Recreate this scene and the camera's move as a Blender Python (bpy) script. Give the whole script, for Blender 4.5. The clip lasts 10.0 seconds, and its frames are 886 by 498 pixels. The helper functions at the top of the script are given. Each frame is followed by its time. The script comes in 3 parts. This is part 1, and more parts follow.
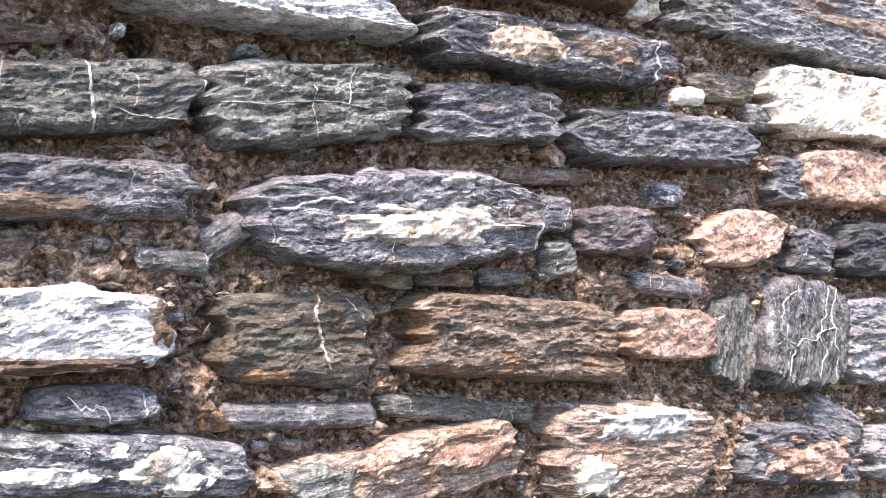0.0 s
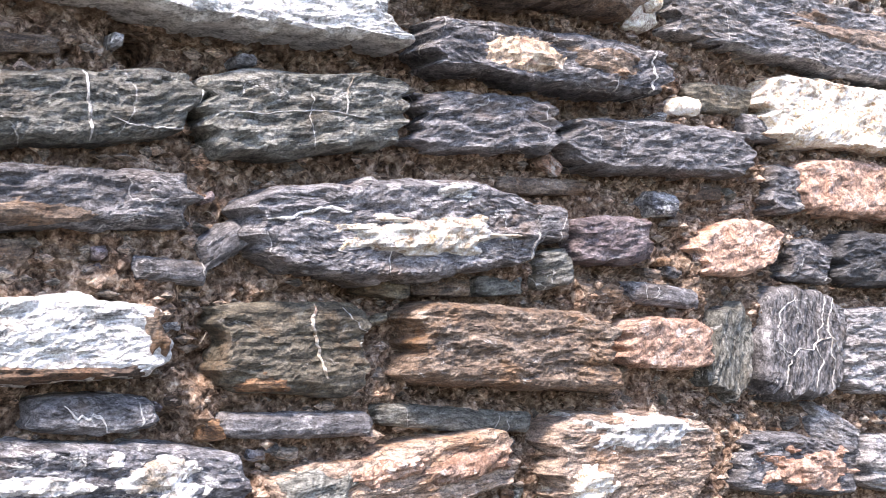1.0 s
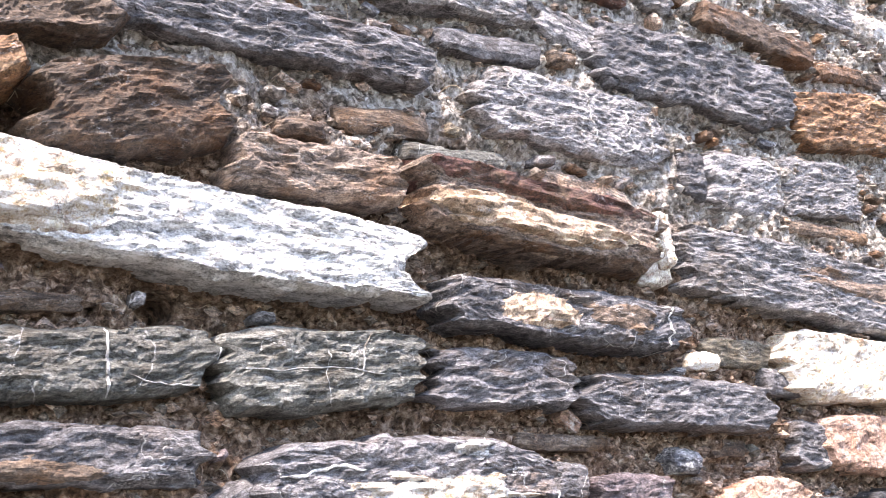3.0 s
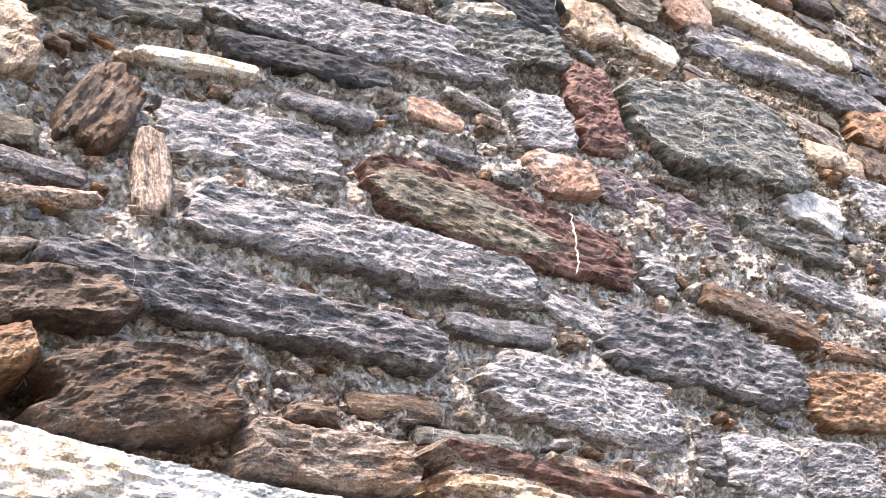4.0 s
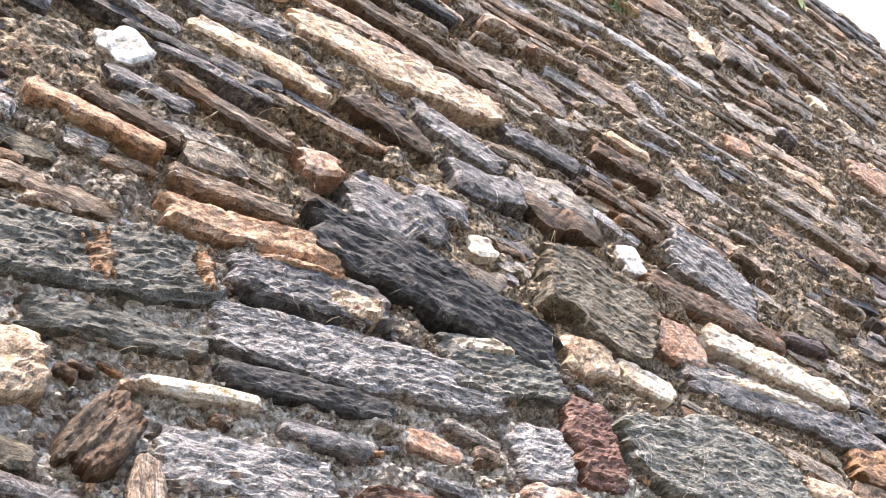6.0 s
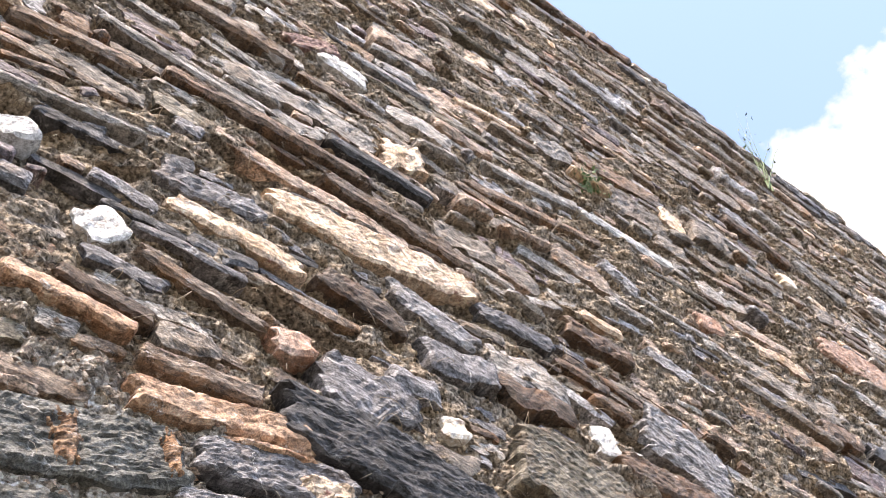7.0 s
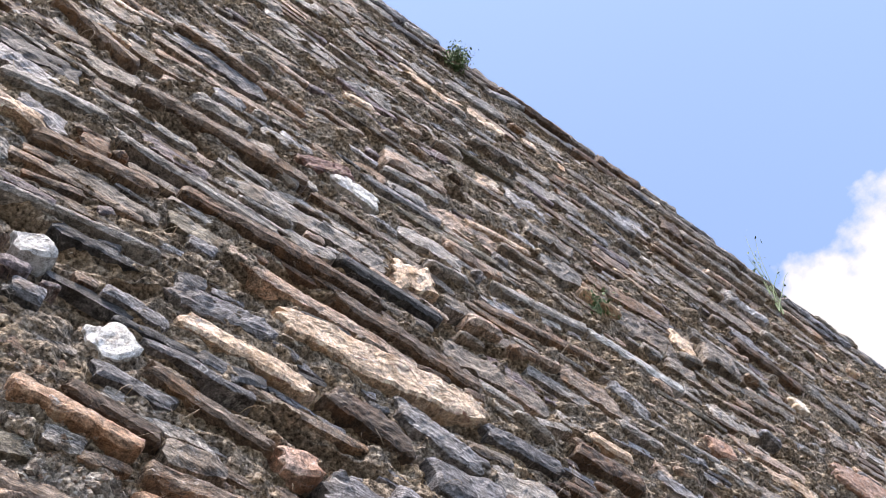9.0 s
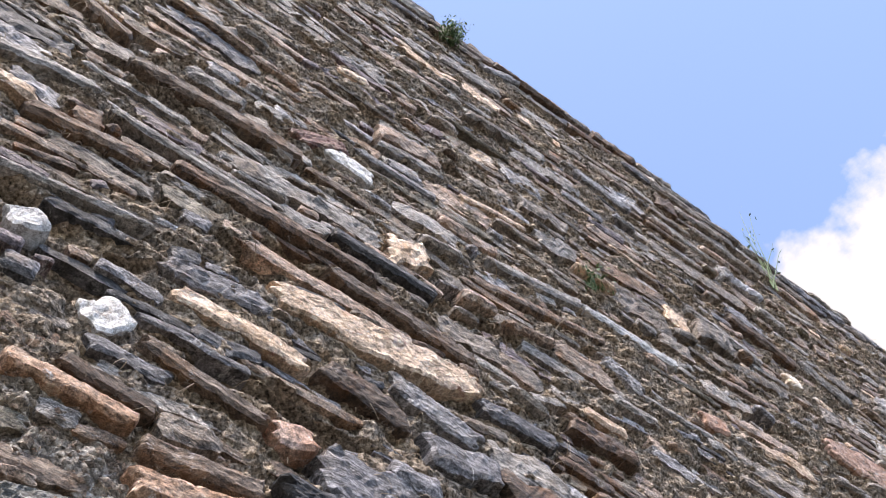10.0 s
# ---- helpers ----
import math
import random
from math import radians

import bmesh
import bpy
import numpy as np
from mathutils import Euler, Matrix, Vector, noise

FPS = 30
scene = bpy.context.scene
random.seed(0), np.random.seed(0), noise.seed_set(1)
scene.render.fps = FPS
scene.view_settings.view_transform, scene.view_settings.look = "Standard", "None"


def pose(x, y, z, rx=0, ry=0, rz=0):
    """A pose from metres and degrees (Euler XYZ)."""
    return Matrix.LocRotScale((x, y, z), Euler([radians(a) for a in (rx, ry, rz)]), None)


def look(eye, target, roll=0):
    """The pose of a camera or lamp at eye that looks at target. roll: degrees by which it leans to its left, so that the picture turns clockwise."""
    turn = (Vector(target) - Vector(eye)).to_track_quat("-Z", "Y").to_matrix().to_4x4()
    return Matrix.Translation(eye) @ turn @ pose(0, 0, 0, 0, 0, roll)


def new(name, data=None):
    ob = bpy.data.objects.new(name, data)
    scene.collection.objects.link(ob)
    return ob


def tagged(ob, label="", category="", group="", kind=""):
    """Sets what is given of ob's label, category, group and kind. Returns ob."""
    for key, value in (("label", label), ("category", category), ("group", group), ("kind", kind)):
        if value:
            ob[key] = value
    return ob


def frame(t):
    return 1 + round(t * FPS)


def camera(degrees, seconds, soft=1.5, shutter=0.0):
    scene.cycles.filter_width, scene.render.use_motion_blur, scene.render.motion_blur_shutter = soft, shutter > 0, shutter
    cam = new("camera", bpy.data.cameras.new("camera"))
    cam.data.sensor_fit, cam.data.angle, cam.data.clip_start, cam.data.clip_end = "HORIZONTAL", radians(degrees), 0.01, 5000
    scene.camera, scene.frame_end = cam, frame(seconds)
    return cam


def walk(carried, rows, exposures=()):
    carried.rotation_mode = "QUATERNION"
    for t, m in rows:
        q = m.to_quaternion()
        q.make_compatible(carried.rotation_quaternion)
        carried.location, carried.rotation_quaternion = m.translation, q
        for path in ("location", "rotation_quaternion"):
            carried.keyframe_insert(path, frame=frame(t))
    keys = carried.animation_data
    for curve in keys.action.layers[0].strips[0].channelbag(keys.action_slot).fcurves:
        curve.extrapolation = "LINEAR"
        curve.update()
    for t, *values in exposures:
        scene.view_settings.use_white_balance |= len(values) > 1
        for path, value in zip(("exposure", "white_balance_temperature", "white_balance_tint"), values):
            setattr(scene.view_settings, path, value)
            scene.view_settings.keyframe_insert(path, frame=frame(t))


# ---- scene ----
cam = camera(42.8, 10.0, soft=0.7)
# seconds, place in metres, turn in degrees
ROWS = [
    (0, -0.0000, -1.3001, 1.5000, 94.30, -0.34, -35.95),
    (0.5, -0.0004, -1.3027, 1.5019, 94.40, -0.35, -35.98),
    (1, -0.0004, -1.3039, 1.5013, 94.72, -0.42, -36.05),
    (1.5, -0.0036, -1.2954, 1.4995, 95.84, -0.44, -36.27),
    (1.8, -0.0066, -1.2875, 1.4953, 97.22, -0.19, -36.30),
    (2, -0.0074, -1.2784, 1.4940, 98.36, 0.18, -36.29),
    (2.2, -0.0098, -1.2693, 1.4974, 99.43, 0.18, -36.39),
    (3.3, 0.0122, -1.3228, 1.5165, 110.95, -0.80, -34.33),
    (3.5, 0.0108, -1.3107, 1.5181, 113.62, -0.56, -34.34),
    (4, 0.0052, -1.2706, 1.5109, 122.02, 0.26, -34.59),
    (4.3, 0.0014, -1.2746, 1.5099, 125.53, -0.32, -34.95),
    (4.5, 0.0011, -1.2794, 1.5084, 127.45, 0.07, -34.79),
    (4.8, 0.0058, -1.2827, 1.4977, 129.87, -0.36, -34.95),
    (5, 0.0105, -1.2771, 1.4878, 132.24, -0.07, -34.66),
    (5.2, 0.0122, -1.2699, 1.4804, 134.03, -0.10, -34.80),
    (6.3, 0.0049, -1.2925, 1.4906, 141.47, -0.14, -35.00),
    (6.5, -0.0014, -1.2956, 1.4951, 143.43, -0.03, -35.70),
    (7, -0.0034, -1.3050, 1.5070, 147.48, 0.41, -35.94),
    (7.5, -0.0088, -1.3038, 1.5099, 150.05, 0.36, -36.09),
    (8, -0.0076, -1.3041, 1.5041, 151.92, -0.18, -35.99),
    (8.5, -0.0058, -1.3086, 1.4977, 152.98, -0.42, -35.93),
    (9, -0.0036, -1.3150, 1.4915, 153.57, -0.36, -36.09),
    (9.5, 0.0005, -1.3138, 1.4880, 153.21, -0.10, -36.09),
    (10, -0.0006, -1.3064, 1.4965, 152.41, -0.13, -36.32),
]
EXPOSURES = [(0.0, 2.52, 7000, 21), (2.2, 2.62, 7000, 22), (3.4, 2.8, 7350, 22), (5.0, 2.58, 7700, 21), (6.5, 2.65, 7700, 19), (7.5, 2.42, 7500, 19), (8.5, 2.19, 7300, 19), (9.1, 2.06, 7050, 18), (10.0, 2.02, 7000, 18)]
walk(cam, [(t, pose(x, y, z, rx, ry, rz)) for t, x, y, z, rx, ry, rz in ROWS], EXPOSURES)

# ---- light: a bright sky and a veiled sun, high and a little before the wall ----
SUN_WAY = Vector((-0.42, -0.36, 0.83)).normalized()
world = bpy.data.worlds.new("sky")
scene.world = world
world.use_nodes = True
wn = world.node_tree.nodes
sky = wn.new("ShaderNodeTexSky")
sky.sky_type, sky.sun_disc = "NISHITA", False
sky.sun_elevation, sky.sun_rotation = math.asin(SUN_WAY.z), math.atan2(SUN_WAY.x, SUN_WAY.y)
sky.altitude, sky.air_density, sky.dust_density, sky.ozone_density = 300, 1.0, 0.8, 1.5
world.node_tree.links.new(sky.outputs[0], wn["Background"].inputs[0])
wn["Background"].inputs[1].default_value = 0.11
sun = new("sun", bpy.data.lights.new("sun", "SUN"))
sun.data.energy, sun.data.angle, sun.data.color = 1.75, radians(9), (1.0, 0.95, 0.88)
sun.matrix_world = look((0, 0, 0), -SUN_WAY)


# ---- noise on arrays ----
def hashed(ix, iy, iz):
    h = (ix * 374761393 + iy * 668265263 + iz * 2147483647 + 1274126177) & 0xFFFFFFFF
    h = ((h ^ (h >> 13)) * 1274126177) & 0xFFFFFFFF
    h = ((h ^ (h >> 16)) * 2246822519) & 0xFFFFFFFF
    return ((h ^ (h >> 15)) & 0xFFFFFF) / 0x7FFFFF - 1.0


def value_noise(x, y, z):
    x, y, z = np.broadcast_arrays(np.asarray(x, float), np.asarray(y, float), np.asarray(z, float))
    ix, iy, iz = (np.floor(v).astype(np.int64) for v in (x, y, z))
    fx, fy, fz = x - ix, y - iy, z - iz
    fx, fy, fz = (v * v * (3 - 2 * v) for v in (fx, fy, fz))
    ix, iy, iz = (np.atleast_1d(v) for v in (ix, iy, iz))
    total = 0.0
    for a in (0, 1):
        for b in (0, 1):
            for c in (0, 1):
                weight = (fx if a else 1 - fx) * (fy if b else 1 - fy) * (fz if c else 1 - fz)
                total = total + weight * hashed(ix + a, iy + b, iz + c)
    return total


def fbm(x, y, z, octaves=4, gain=0.5):
    total, size, step = 0.0, 1.0, 1.0
    for _ in range(octaves):
        total = total + size * value_noise(x * step, y * step, z * step)
        size, step = size * gain, step * 2.03
    return total


# ---- materials ----
def nodes_of(name):
    m = bpy.data.materials.new(name)
    m.use_nodes = True
    tree = m.node_tree
    shader = tree.nodes["Principled BSDF"]

    def add(kind, **values):
        node = tree.nodes.new("ShaderNode" + kind)
        for key, value in values.items():
            node.inputs[key.replace("_", " ")].default_value = value
        return node
    return m, tree.links.new, shader, add


def ramp(add, link, source, stops):
    node = add("ValToRGB")
    el = node.color_ramp.elements
    while len(el) < len(stops):
        el.new(0.5)
    for e, (p, c) in zip(el, stops):
        e.position, e.color = p, (*c, 1) if len(c) == 3 else c
    link(source, node.inputs[0])
    return node.outputs[0]


def blend(add, link, factor, a, b, mode="MIX"):
    node = add("Mix")
    node.data_type, node.blend_type = "RGBA", mode
    for socket, value in ((node.inputs[0], factor), (node.inputs[6], a), (node.inputs[7], b)):
        if isinstance(value, (int, float)):
            socket.default_value = value
        elif isinstance(value, tuple):
            socket.default_value = (*value, 1)
        else:
            link(value, socket)
    return node.outputs[2]


def local_vector(add, link, per_island):
    """Object coordinates, shifted from stone to stone."""
    where = add("TexCoord").outputs["Object"]
    chance = add("NewGeometry").outputs["Random Per Island"] if per_island else add("ObjectInfo").outputs["Random"]
    shift = add("VectorMath")
    shift.operation = "MULTIPLY_ADD"
    link(chance, shift.inputs[0])
    shift.inputs[1].default_value = (37.0, 53.0, 71.0)
    link(where, shift.inputs[2])
    return shift.outputs[0], chance


def mapped(add, link, vector, scale):
    node = add("Mapping", Scale=scale)
    link(vector, node.inputs[0])
    return node.outputs[0]


def rock(name, deep, mid, light, stain, streak=0.5, white=0.25, rough=0.55, layered=1.0, per_island=False, veined=False):
    """Flaky schist, or with little layering a quartz-like stone."""
    m, link, shader, add = nodes_of(name)
    plain_vec, chance = local_vector(add, link, per_island)
    big = 0.75 if per_island else 1.0
    warp = add("TexNoise", Scale=8.0 * big, Detail=4.0)
    link(plain_vec, warp.inputs["Vector"])
    bent = add("VectorMath")
    bent.operation = "MULTIPLY_ADD"
    link(warp.outputs["Color"], bent.inputs[0])
    bent.inputs[1].default_value = (0.02, 0.02, 0.045)
    link(plain_vec, bent.inputs[2])
    vec = bent.outputs[0]

    def noise(along, across, detail, roughness, where=vec):
        n = add("TexNoise", Scale=1.0, Detail=detail, Roughness=roughness)
        link(mapped(add, link, where, (along * big, along * big, (along + (across - along) * layered) * big)), n.inputs["Vector"])
        return n.outputs["Fac"]

    def ridge(source, width):
        """1 along the thin line where the noise crosses its middle, 0 away from it."""
        off, size = add("Math"), add("Math")
        off.operation, size.operation = "SUBTRACT", "ABSOLUTE"
        off.inputs[1].default_value = 0.5
        link(source, off.inputs[0])
        link(off.outputs[0], size.inputs[0])
        return ramp(add, link, size.outputs[0], [(0.0, (1, 1, 1)), (width, (0, 0, 0))])

    # soft blotches from face to face
    blotch = noise(19, 52, 8.0, 0.66)
    colour = ramp(add, link, blotch, [(0.34, tuple(0.55 * a + 0.45 * b for a, b in zip(deep, mid))), (0.5, mid), (0.66, tuple(0.55 * a + 0.45 * b for a, b in zip(light, mid)))])
    # fine leaves of mica
    leaf = noise(60, 230, 6.0, 0.75)
    colour = blend(add, link, 0.8, colour, ramp(add, link, leaf, [(0.37, (0.06, 0.06, 0.06)), (0.5, (0.5, 0.5, 0.5)), (0.64, (0.95, 0.95, 0.95))]), "OVERLAY")
    # broad stains
    broad = add("TexNoise", Scale=11.0 * big, Detail=6.0, Roughness=0.66)
    link(plain_vec, broad.inputs["Vector"])
    colour = blend(add, link, ramp(add, link, broad.outputs["Fac"], [(0.5 + 0.18 * (0.5 - streak), (0, 0, 0)), (0.72, (0.85, 0.85, 0.85))]), colour, stain)
    # pale mineral films: thin wavy lines along the layers, and ragged patches
    film = noise(12, 44, 5.0, 0.62)
    spots = noise(19, 36, 8.0, 0.74)
    thin = blend(add, link, 1.0, ridge(film, 0.012), ramp(add, link, spots, [(0.53 - 0.1 * white, (0, 0, 0)), (0.62 - 0.1 * white, (0.75, 0.75, 0.75))]), "MULTIPLY")
    colour = blend(add, link, thin, colour, (0.6, 0.59, 0.57))
    colour = blend(add, link, ramp(add, link, spots, [(0.69 - 0.2 * white, (0, 0, 0)), (0.74 - 0.2 * white, (0.8, 0.8, 0.8))]), colour, (0.64, 0.625, 0.6))
    if veined:
        # fine white veins that cross the layers
        cross = add("TexVoronoi", Scale=6.0 * big)
        cross.feature = "DISTANCE_TO_EDGE"
        crook = add("VectorMath")
        crook.operation = "MULTIPLY_ADD"
        link(warp.outputs["Color"], crook.inputs[0])
        crook.inputs[1].default_value = (0.16, 0.16, 0.16)
        link(mapped(add, link, vec, (1.7, 1.7, 0.7)), crook.inputs[2])
        link(crook.outputs[0], cross.inputs["Vector"])
        line = ramp(add, link, cross.outputs["Distance"], [(0.003, (1, 1, 1)), (0.012, (0, 0, 0))])
        some = ramp(add, link, broad.outputs["Fac"], [(0.5, (0, 0, 0)), (0.58, (0.75, 0.75, 0.75))])
        colour = blend(add, link, blend(add, link, 1.0, line, some, "MULTIPLY"), colour, (0.62, 0.61, 0.58))
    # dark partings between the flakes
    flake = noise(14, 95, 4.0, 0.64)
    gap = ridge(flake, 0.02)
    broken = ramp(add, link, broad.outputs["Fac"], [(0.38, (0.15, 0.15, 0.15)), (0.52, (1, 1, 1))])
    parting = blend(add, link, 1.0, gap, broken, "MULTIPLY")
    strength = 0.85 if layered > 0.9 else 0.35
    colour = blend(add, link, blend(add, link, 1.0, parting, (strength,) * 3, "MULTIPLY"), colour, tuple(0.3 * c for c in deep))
    # grain
    grain = add("TexNoise", Scale=200.0 if per_island else 330.0, Detail=4.0, Roughness=0.75)
    link(plain_vec, grain.inputs["Vector"])
    colour = blend(add, link, 0.85 if per_island else 0.65, colour, ramp(add, link, grain.outputs["Fac"], [(0.36, (0.15, 0.15, 0.15)), (0.64, (0.88, 0.88, 0.88))]), "OVERLAY")
    tone = add("HueSaturation")
    spread = add("MapRange", To_Min=0.95 if per_island else 0.82, To_Max=1.6 if per_island else 1.25)
    link(chance, spread.inputs["Value"])
    link(spread.outputs[0], tone.inputs["Value"])
    link(colour, tone.inputs["Color"])
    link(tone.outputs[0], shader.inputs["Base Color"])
    link(ramp(add, link, blotch, [(0.35, (rough + 0.25,) * 3), (0.65, (rough,) * 3)]), shader.inputs["Roughness"])
    shader.inputs["Specular IOR Level"].default_value = 0.4
    normal = None
    for height, distance, sunk in ((blotch, 0.0065, False), (flake, 0.004, False), (parting, 0.0016, True), (leaf, 0.004, False), (grain.outputs["Fac"], 0.0016, False)):
        bump = add("Bump", Strength=1.0, Distance=distance / big)
        bump.invert = sunk
        link(height, bump.inputs["Height"])
        if normal:
            link(normal, bump.inputs["Normal"])
        normal = bump.outputs[0]
    link(normal, shader.inputs["Normal"])
    return m


KINDS = dict(
    dark=((0.021, 0.021, 0.022), (0.144, 0.139, 0.144), (0.370, 0.360, 0.362), (0.145, 0.106, 0.081), 0.25, 0.2),
    black=((0.010, 0.010, 0.011), (0.056, 0.056, 0.059), (0.162, 0.160, 0.162), (0.085, 0.072, 0.060), 0.1, 0.0),
    green=((0.025, 0.025, 0.022), (0.152, 0.152, 0.134), (0.323, 0.319, 0.294), (0.136, 0.111, 0.081), 0.35, 0.15),
    olive=((0.030, 0.025, 0.018), (0.143, 0.124, 0.091), (0.289, 0.259, 0.208), (0.170, 0.106, 0.055), 0.5, 0.05),
    slate=((0.065, 0.062, 0.064), (0.272, 0.262, 0.264), (0.520, 0.505, 0.500), (0.212, 0.174, 0.140), 0.3, 0.2),
    plum=((0.030, 0.022, 0.024), (0.136, 0.109, 0.114), (0.314, 0.275, 0.277), (0.170, 0.102, 0.081), 0.4, 0.2),
    brown=((0.035, 0.024, 0.017), (0.164, 0.120, 0.089), (0.357, 0.293, 0.234), (0.246, 0.128, 0.055), 0.6, 0.1),
    umber=((0.021, 0.014, 0.010), (0.105, 0.073, 0.052), (0.246, 0.184, 0.140), (0.196, 0.093, 0.041), 0.6, 0.0),
    wine=((0.043, 0.018, 0.015), (0.160, 0.080, 0.064), (0.285, 0.180, 0.142), (0.145, 0.106, 0.060), 0.45, 0.0),
    rust=((0.075, 0.034, 0.015), (0.238, 0.126, 0.063), (0.425, 0.289, 0.178), (0.145, 0.093, 0.060), 0.5, 0.15),
    drab=((0.037, 0.030, 0.024), (0.176, 0.148, 0.122), (0.361, 0.318, 0.271), (0.204, 0.128, 0.072), 0.4, 0.1),
    ash=((0.065, 0.059, 0.052), (0.248, 0.228, 0.206), (0.475, 0.446, 0.413), (0.255, 0.196, 0.145), 0.4, 0.1),
    mixed=((0.022, 0.024, 0.028), (0.136, 0.136, 0.148), (0.450, 0.440, 0.440), (0.187, 0.140, 0.119), 0.3, 0.75),
    pinkgrey=((0.075, 0.052, 0.040), (0.296, 0.224, 0.176), (0.494, 0.408, 0.328), (0.306, 0.170, 0.093), 0.5, 0.1),
)
SOFT = dict(
    pale=((0.080, 0.082, 0.085), (0.550, 0.550, 0.540), (0.840, 0.830, 0.800), (0.383, 0.315, 0.230), 0.2, 0.5, 0.85),
    quartz=((0.270, 0.262, 0.251), (0.552, 0.543, 0.524), (0.780, 0.770, 0.750), (0.357, 0.272, 0.187), 0.3, 0.8, 0.25),
    cream=((0.413, 0.352, 0.277), (0.644, 0.570, 0.478), (0.840, 0.790, 0.710), (0.425, 0.281, 0.153), 0.3, 0.6, 0.15),
    pink=((0.247, 0.150, 0.105), (0.386, 0.248, 0.184), (0.600, 0.460, 0.380), (0.357, 0.170, 0.093), 0.5, 0.5, 0.2),
    tan=((0.300, 0.210, 0.135), (0.497, 0.377, 0.276), (0.700, 0.580, 0.460), (0.340, 0.187, 0.085), 0.4, 0.4, 0.2),
    orange=((0.270, 0.143, 0.083), (0.460, 0.294, 0.193), (0.680, 0.540, 0.420), (0.289, 0.128, 0.051), 0.5, 0.4, 0.3),
)
ROCKS, LOOSE = {}, {}
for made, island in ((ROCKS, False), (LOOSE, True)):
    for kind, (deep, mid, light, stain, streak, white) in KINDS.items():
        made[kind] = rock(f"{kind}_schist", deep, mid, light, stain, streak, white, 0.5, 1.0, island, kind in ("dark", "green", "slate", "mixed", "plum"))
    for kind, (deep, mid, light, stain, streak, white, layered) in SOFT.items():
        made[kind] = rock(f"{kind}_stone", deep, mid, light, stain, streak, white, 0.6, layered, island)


def earth_material():
    """Crumbling brown earth mortar low on the wall, pale lime mortar above it."""
    m, link, shader, add = nodes_of("mortar")
    where = add("TexCoord").outputs["Object"]

    def noise(scale, detail, roughness):
        n = add("TexNoise", Scale=scale, Detail=detail, Roughness=roughness)
        link(where, n.inputs["Vector"])
        return n.outputs["Fac"]
    fine, lumps, coarse = noise(95.0, 8.0, 0.74), noise(24.0, 6.0, 0.66), noise(7.0, 5.0, 0.6)
    clods = add("TexVoronoi", Scale=105.0, Randomness=1.0)
    link(where, clods.inputs["Vector"])

    def tones(dark, middle, light):
        return ramp(add, link, fine, [(0.37, dark), (0.49, middle), (0.63, light)])
    brown = tones((0.035, 0.021, 0.014), (0.2, 0.128, 0.088), (0.46, 0.345, 0.26))
    pale = tones((0.075, 0.048, 0.033), (0.34, 0.24, 0.175), (0.62, 0.51, 0.41))
    brown = blend(add, link, ramp(add, link, lumps, [(0.42, (0, 0, 0)), (0.6, (1, 1, 1))]), brown, pale)
    lime = tones((0.17, 0.15, 0.128), (0.46, 0.425, 0.38), (0.74, 0.71, 0.67))
    # upper mortar: darkest tone set low, putting the joints' shade into the colour
    drab = tones((0.03, 0.024, 0.018), (0.25, 0.207, 0.163), (0.5, 0.43, 0.355))
    tawny = tones((0.035, 0.026, 0.018), (0.33, 0.255, 0.18), (0.56, 0.465, 0.36))
    drab = blend(add, link, ramp(add, link, coarse, [(0.45, (0, 0, 0)), (0.58, (1, 1, 1))]), drab, tawny)
    part_z = add("SeparateXYZ")
    link(where, part_z.inputs[0])
    shaken = add("MapRange", To_Min=-0.35, To_Max=0.35)
    link(coarse, shaken.inputs["Value"])
    level = add("Math")
    link(part_z.outputs["Z"], level.inputs[0])
    link(shaken.outputs[0], level.inputs[1])
    low, high = add("MapRange", From_Min=2.05, From_Max=2.2), add("MapRange", From_Min=2.75, From_Max=3.15)
    link(level.outputs[0], low.inputs["Value"])
    link(level.outputs[0], high.inputs["Value"])
    colour = blend(add, link, low.outputs[0], brown, blend(add, link, high.outputs[0], lime, drab))
    # single crumbs: each a shade of its own
    own = add("SeparateColor")
    link(clods.outputs["Color"], own.inputs[0])
    colour = blend(add, link, 0.75, colour, ramp(add, link, own.outputs[0], [(0.0, (0.2, 0.2, 0.2)), (0.6, (0.5, 0.5, 0.5)), (1.0, (0.85, 0.85, 0.85))]), "OVERLAY")
    link(colour, shader.inputs["Base Color"])
    shader.inputs["Roughness"].default_value = 0.95
    shader.inputs["Specular IOR Level"].default_value = 0.15
    normal = None
    for height, distance, sunk in ((lumps, 0.03, False), (clods.outputs["Distance"], 0.006, True), (fine, 0.007, False)):
        bump = add("Bump", Strength=1.0, Distance=distance)
        bump.invert = sunk
        link(height, bump.inputs["Height"])
        if normal:
            link(normal, bump.inputs["Normal"])
        normal = bump.outputs[0]
    link(normal, shader.inputs["Normal"])
    return m


MORTAR = earth_material()


def plain(name, a, b, scale, rough=0.8):
    m, link, shader, add = nodes_of(name)
    n = add("TexNoise", Scale=scale, Detail=5.0)
    link(add("TexCoord").outputs["Object"], n.inputs["Vector"])
    link(ramp(add, link, n.outputs["Fac"], [(0.35, a), (0.65, b)]), shader.inputs["Base Color"])
    shader.inputs["Roughness"].default_value = rough
    return m


STRAW = plain("dry_stems", (0.26, 0.19, 0.12), (0.55, 0.47, 0.36), 20)
LEAF = plain("leaves", (0.05, 0.1, 0.035), (0.13, 0.2, 0.075), 30, 0.6)
SOIL = plain("soil", (0.03, 0.026, 0.018), (0.075, 0.062, 0.045), 3, 0.95)


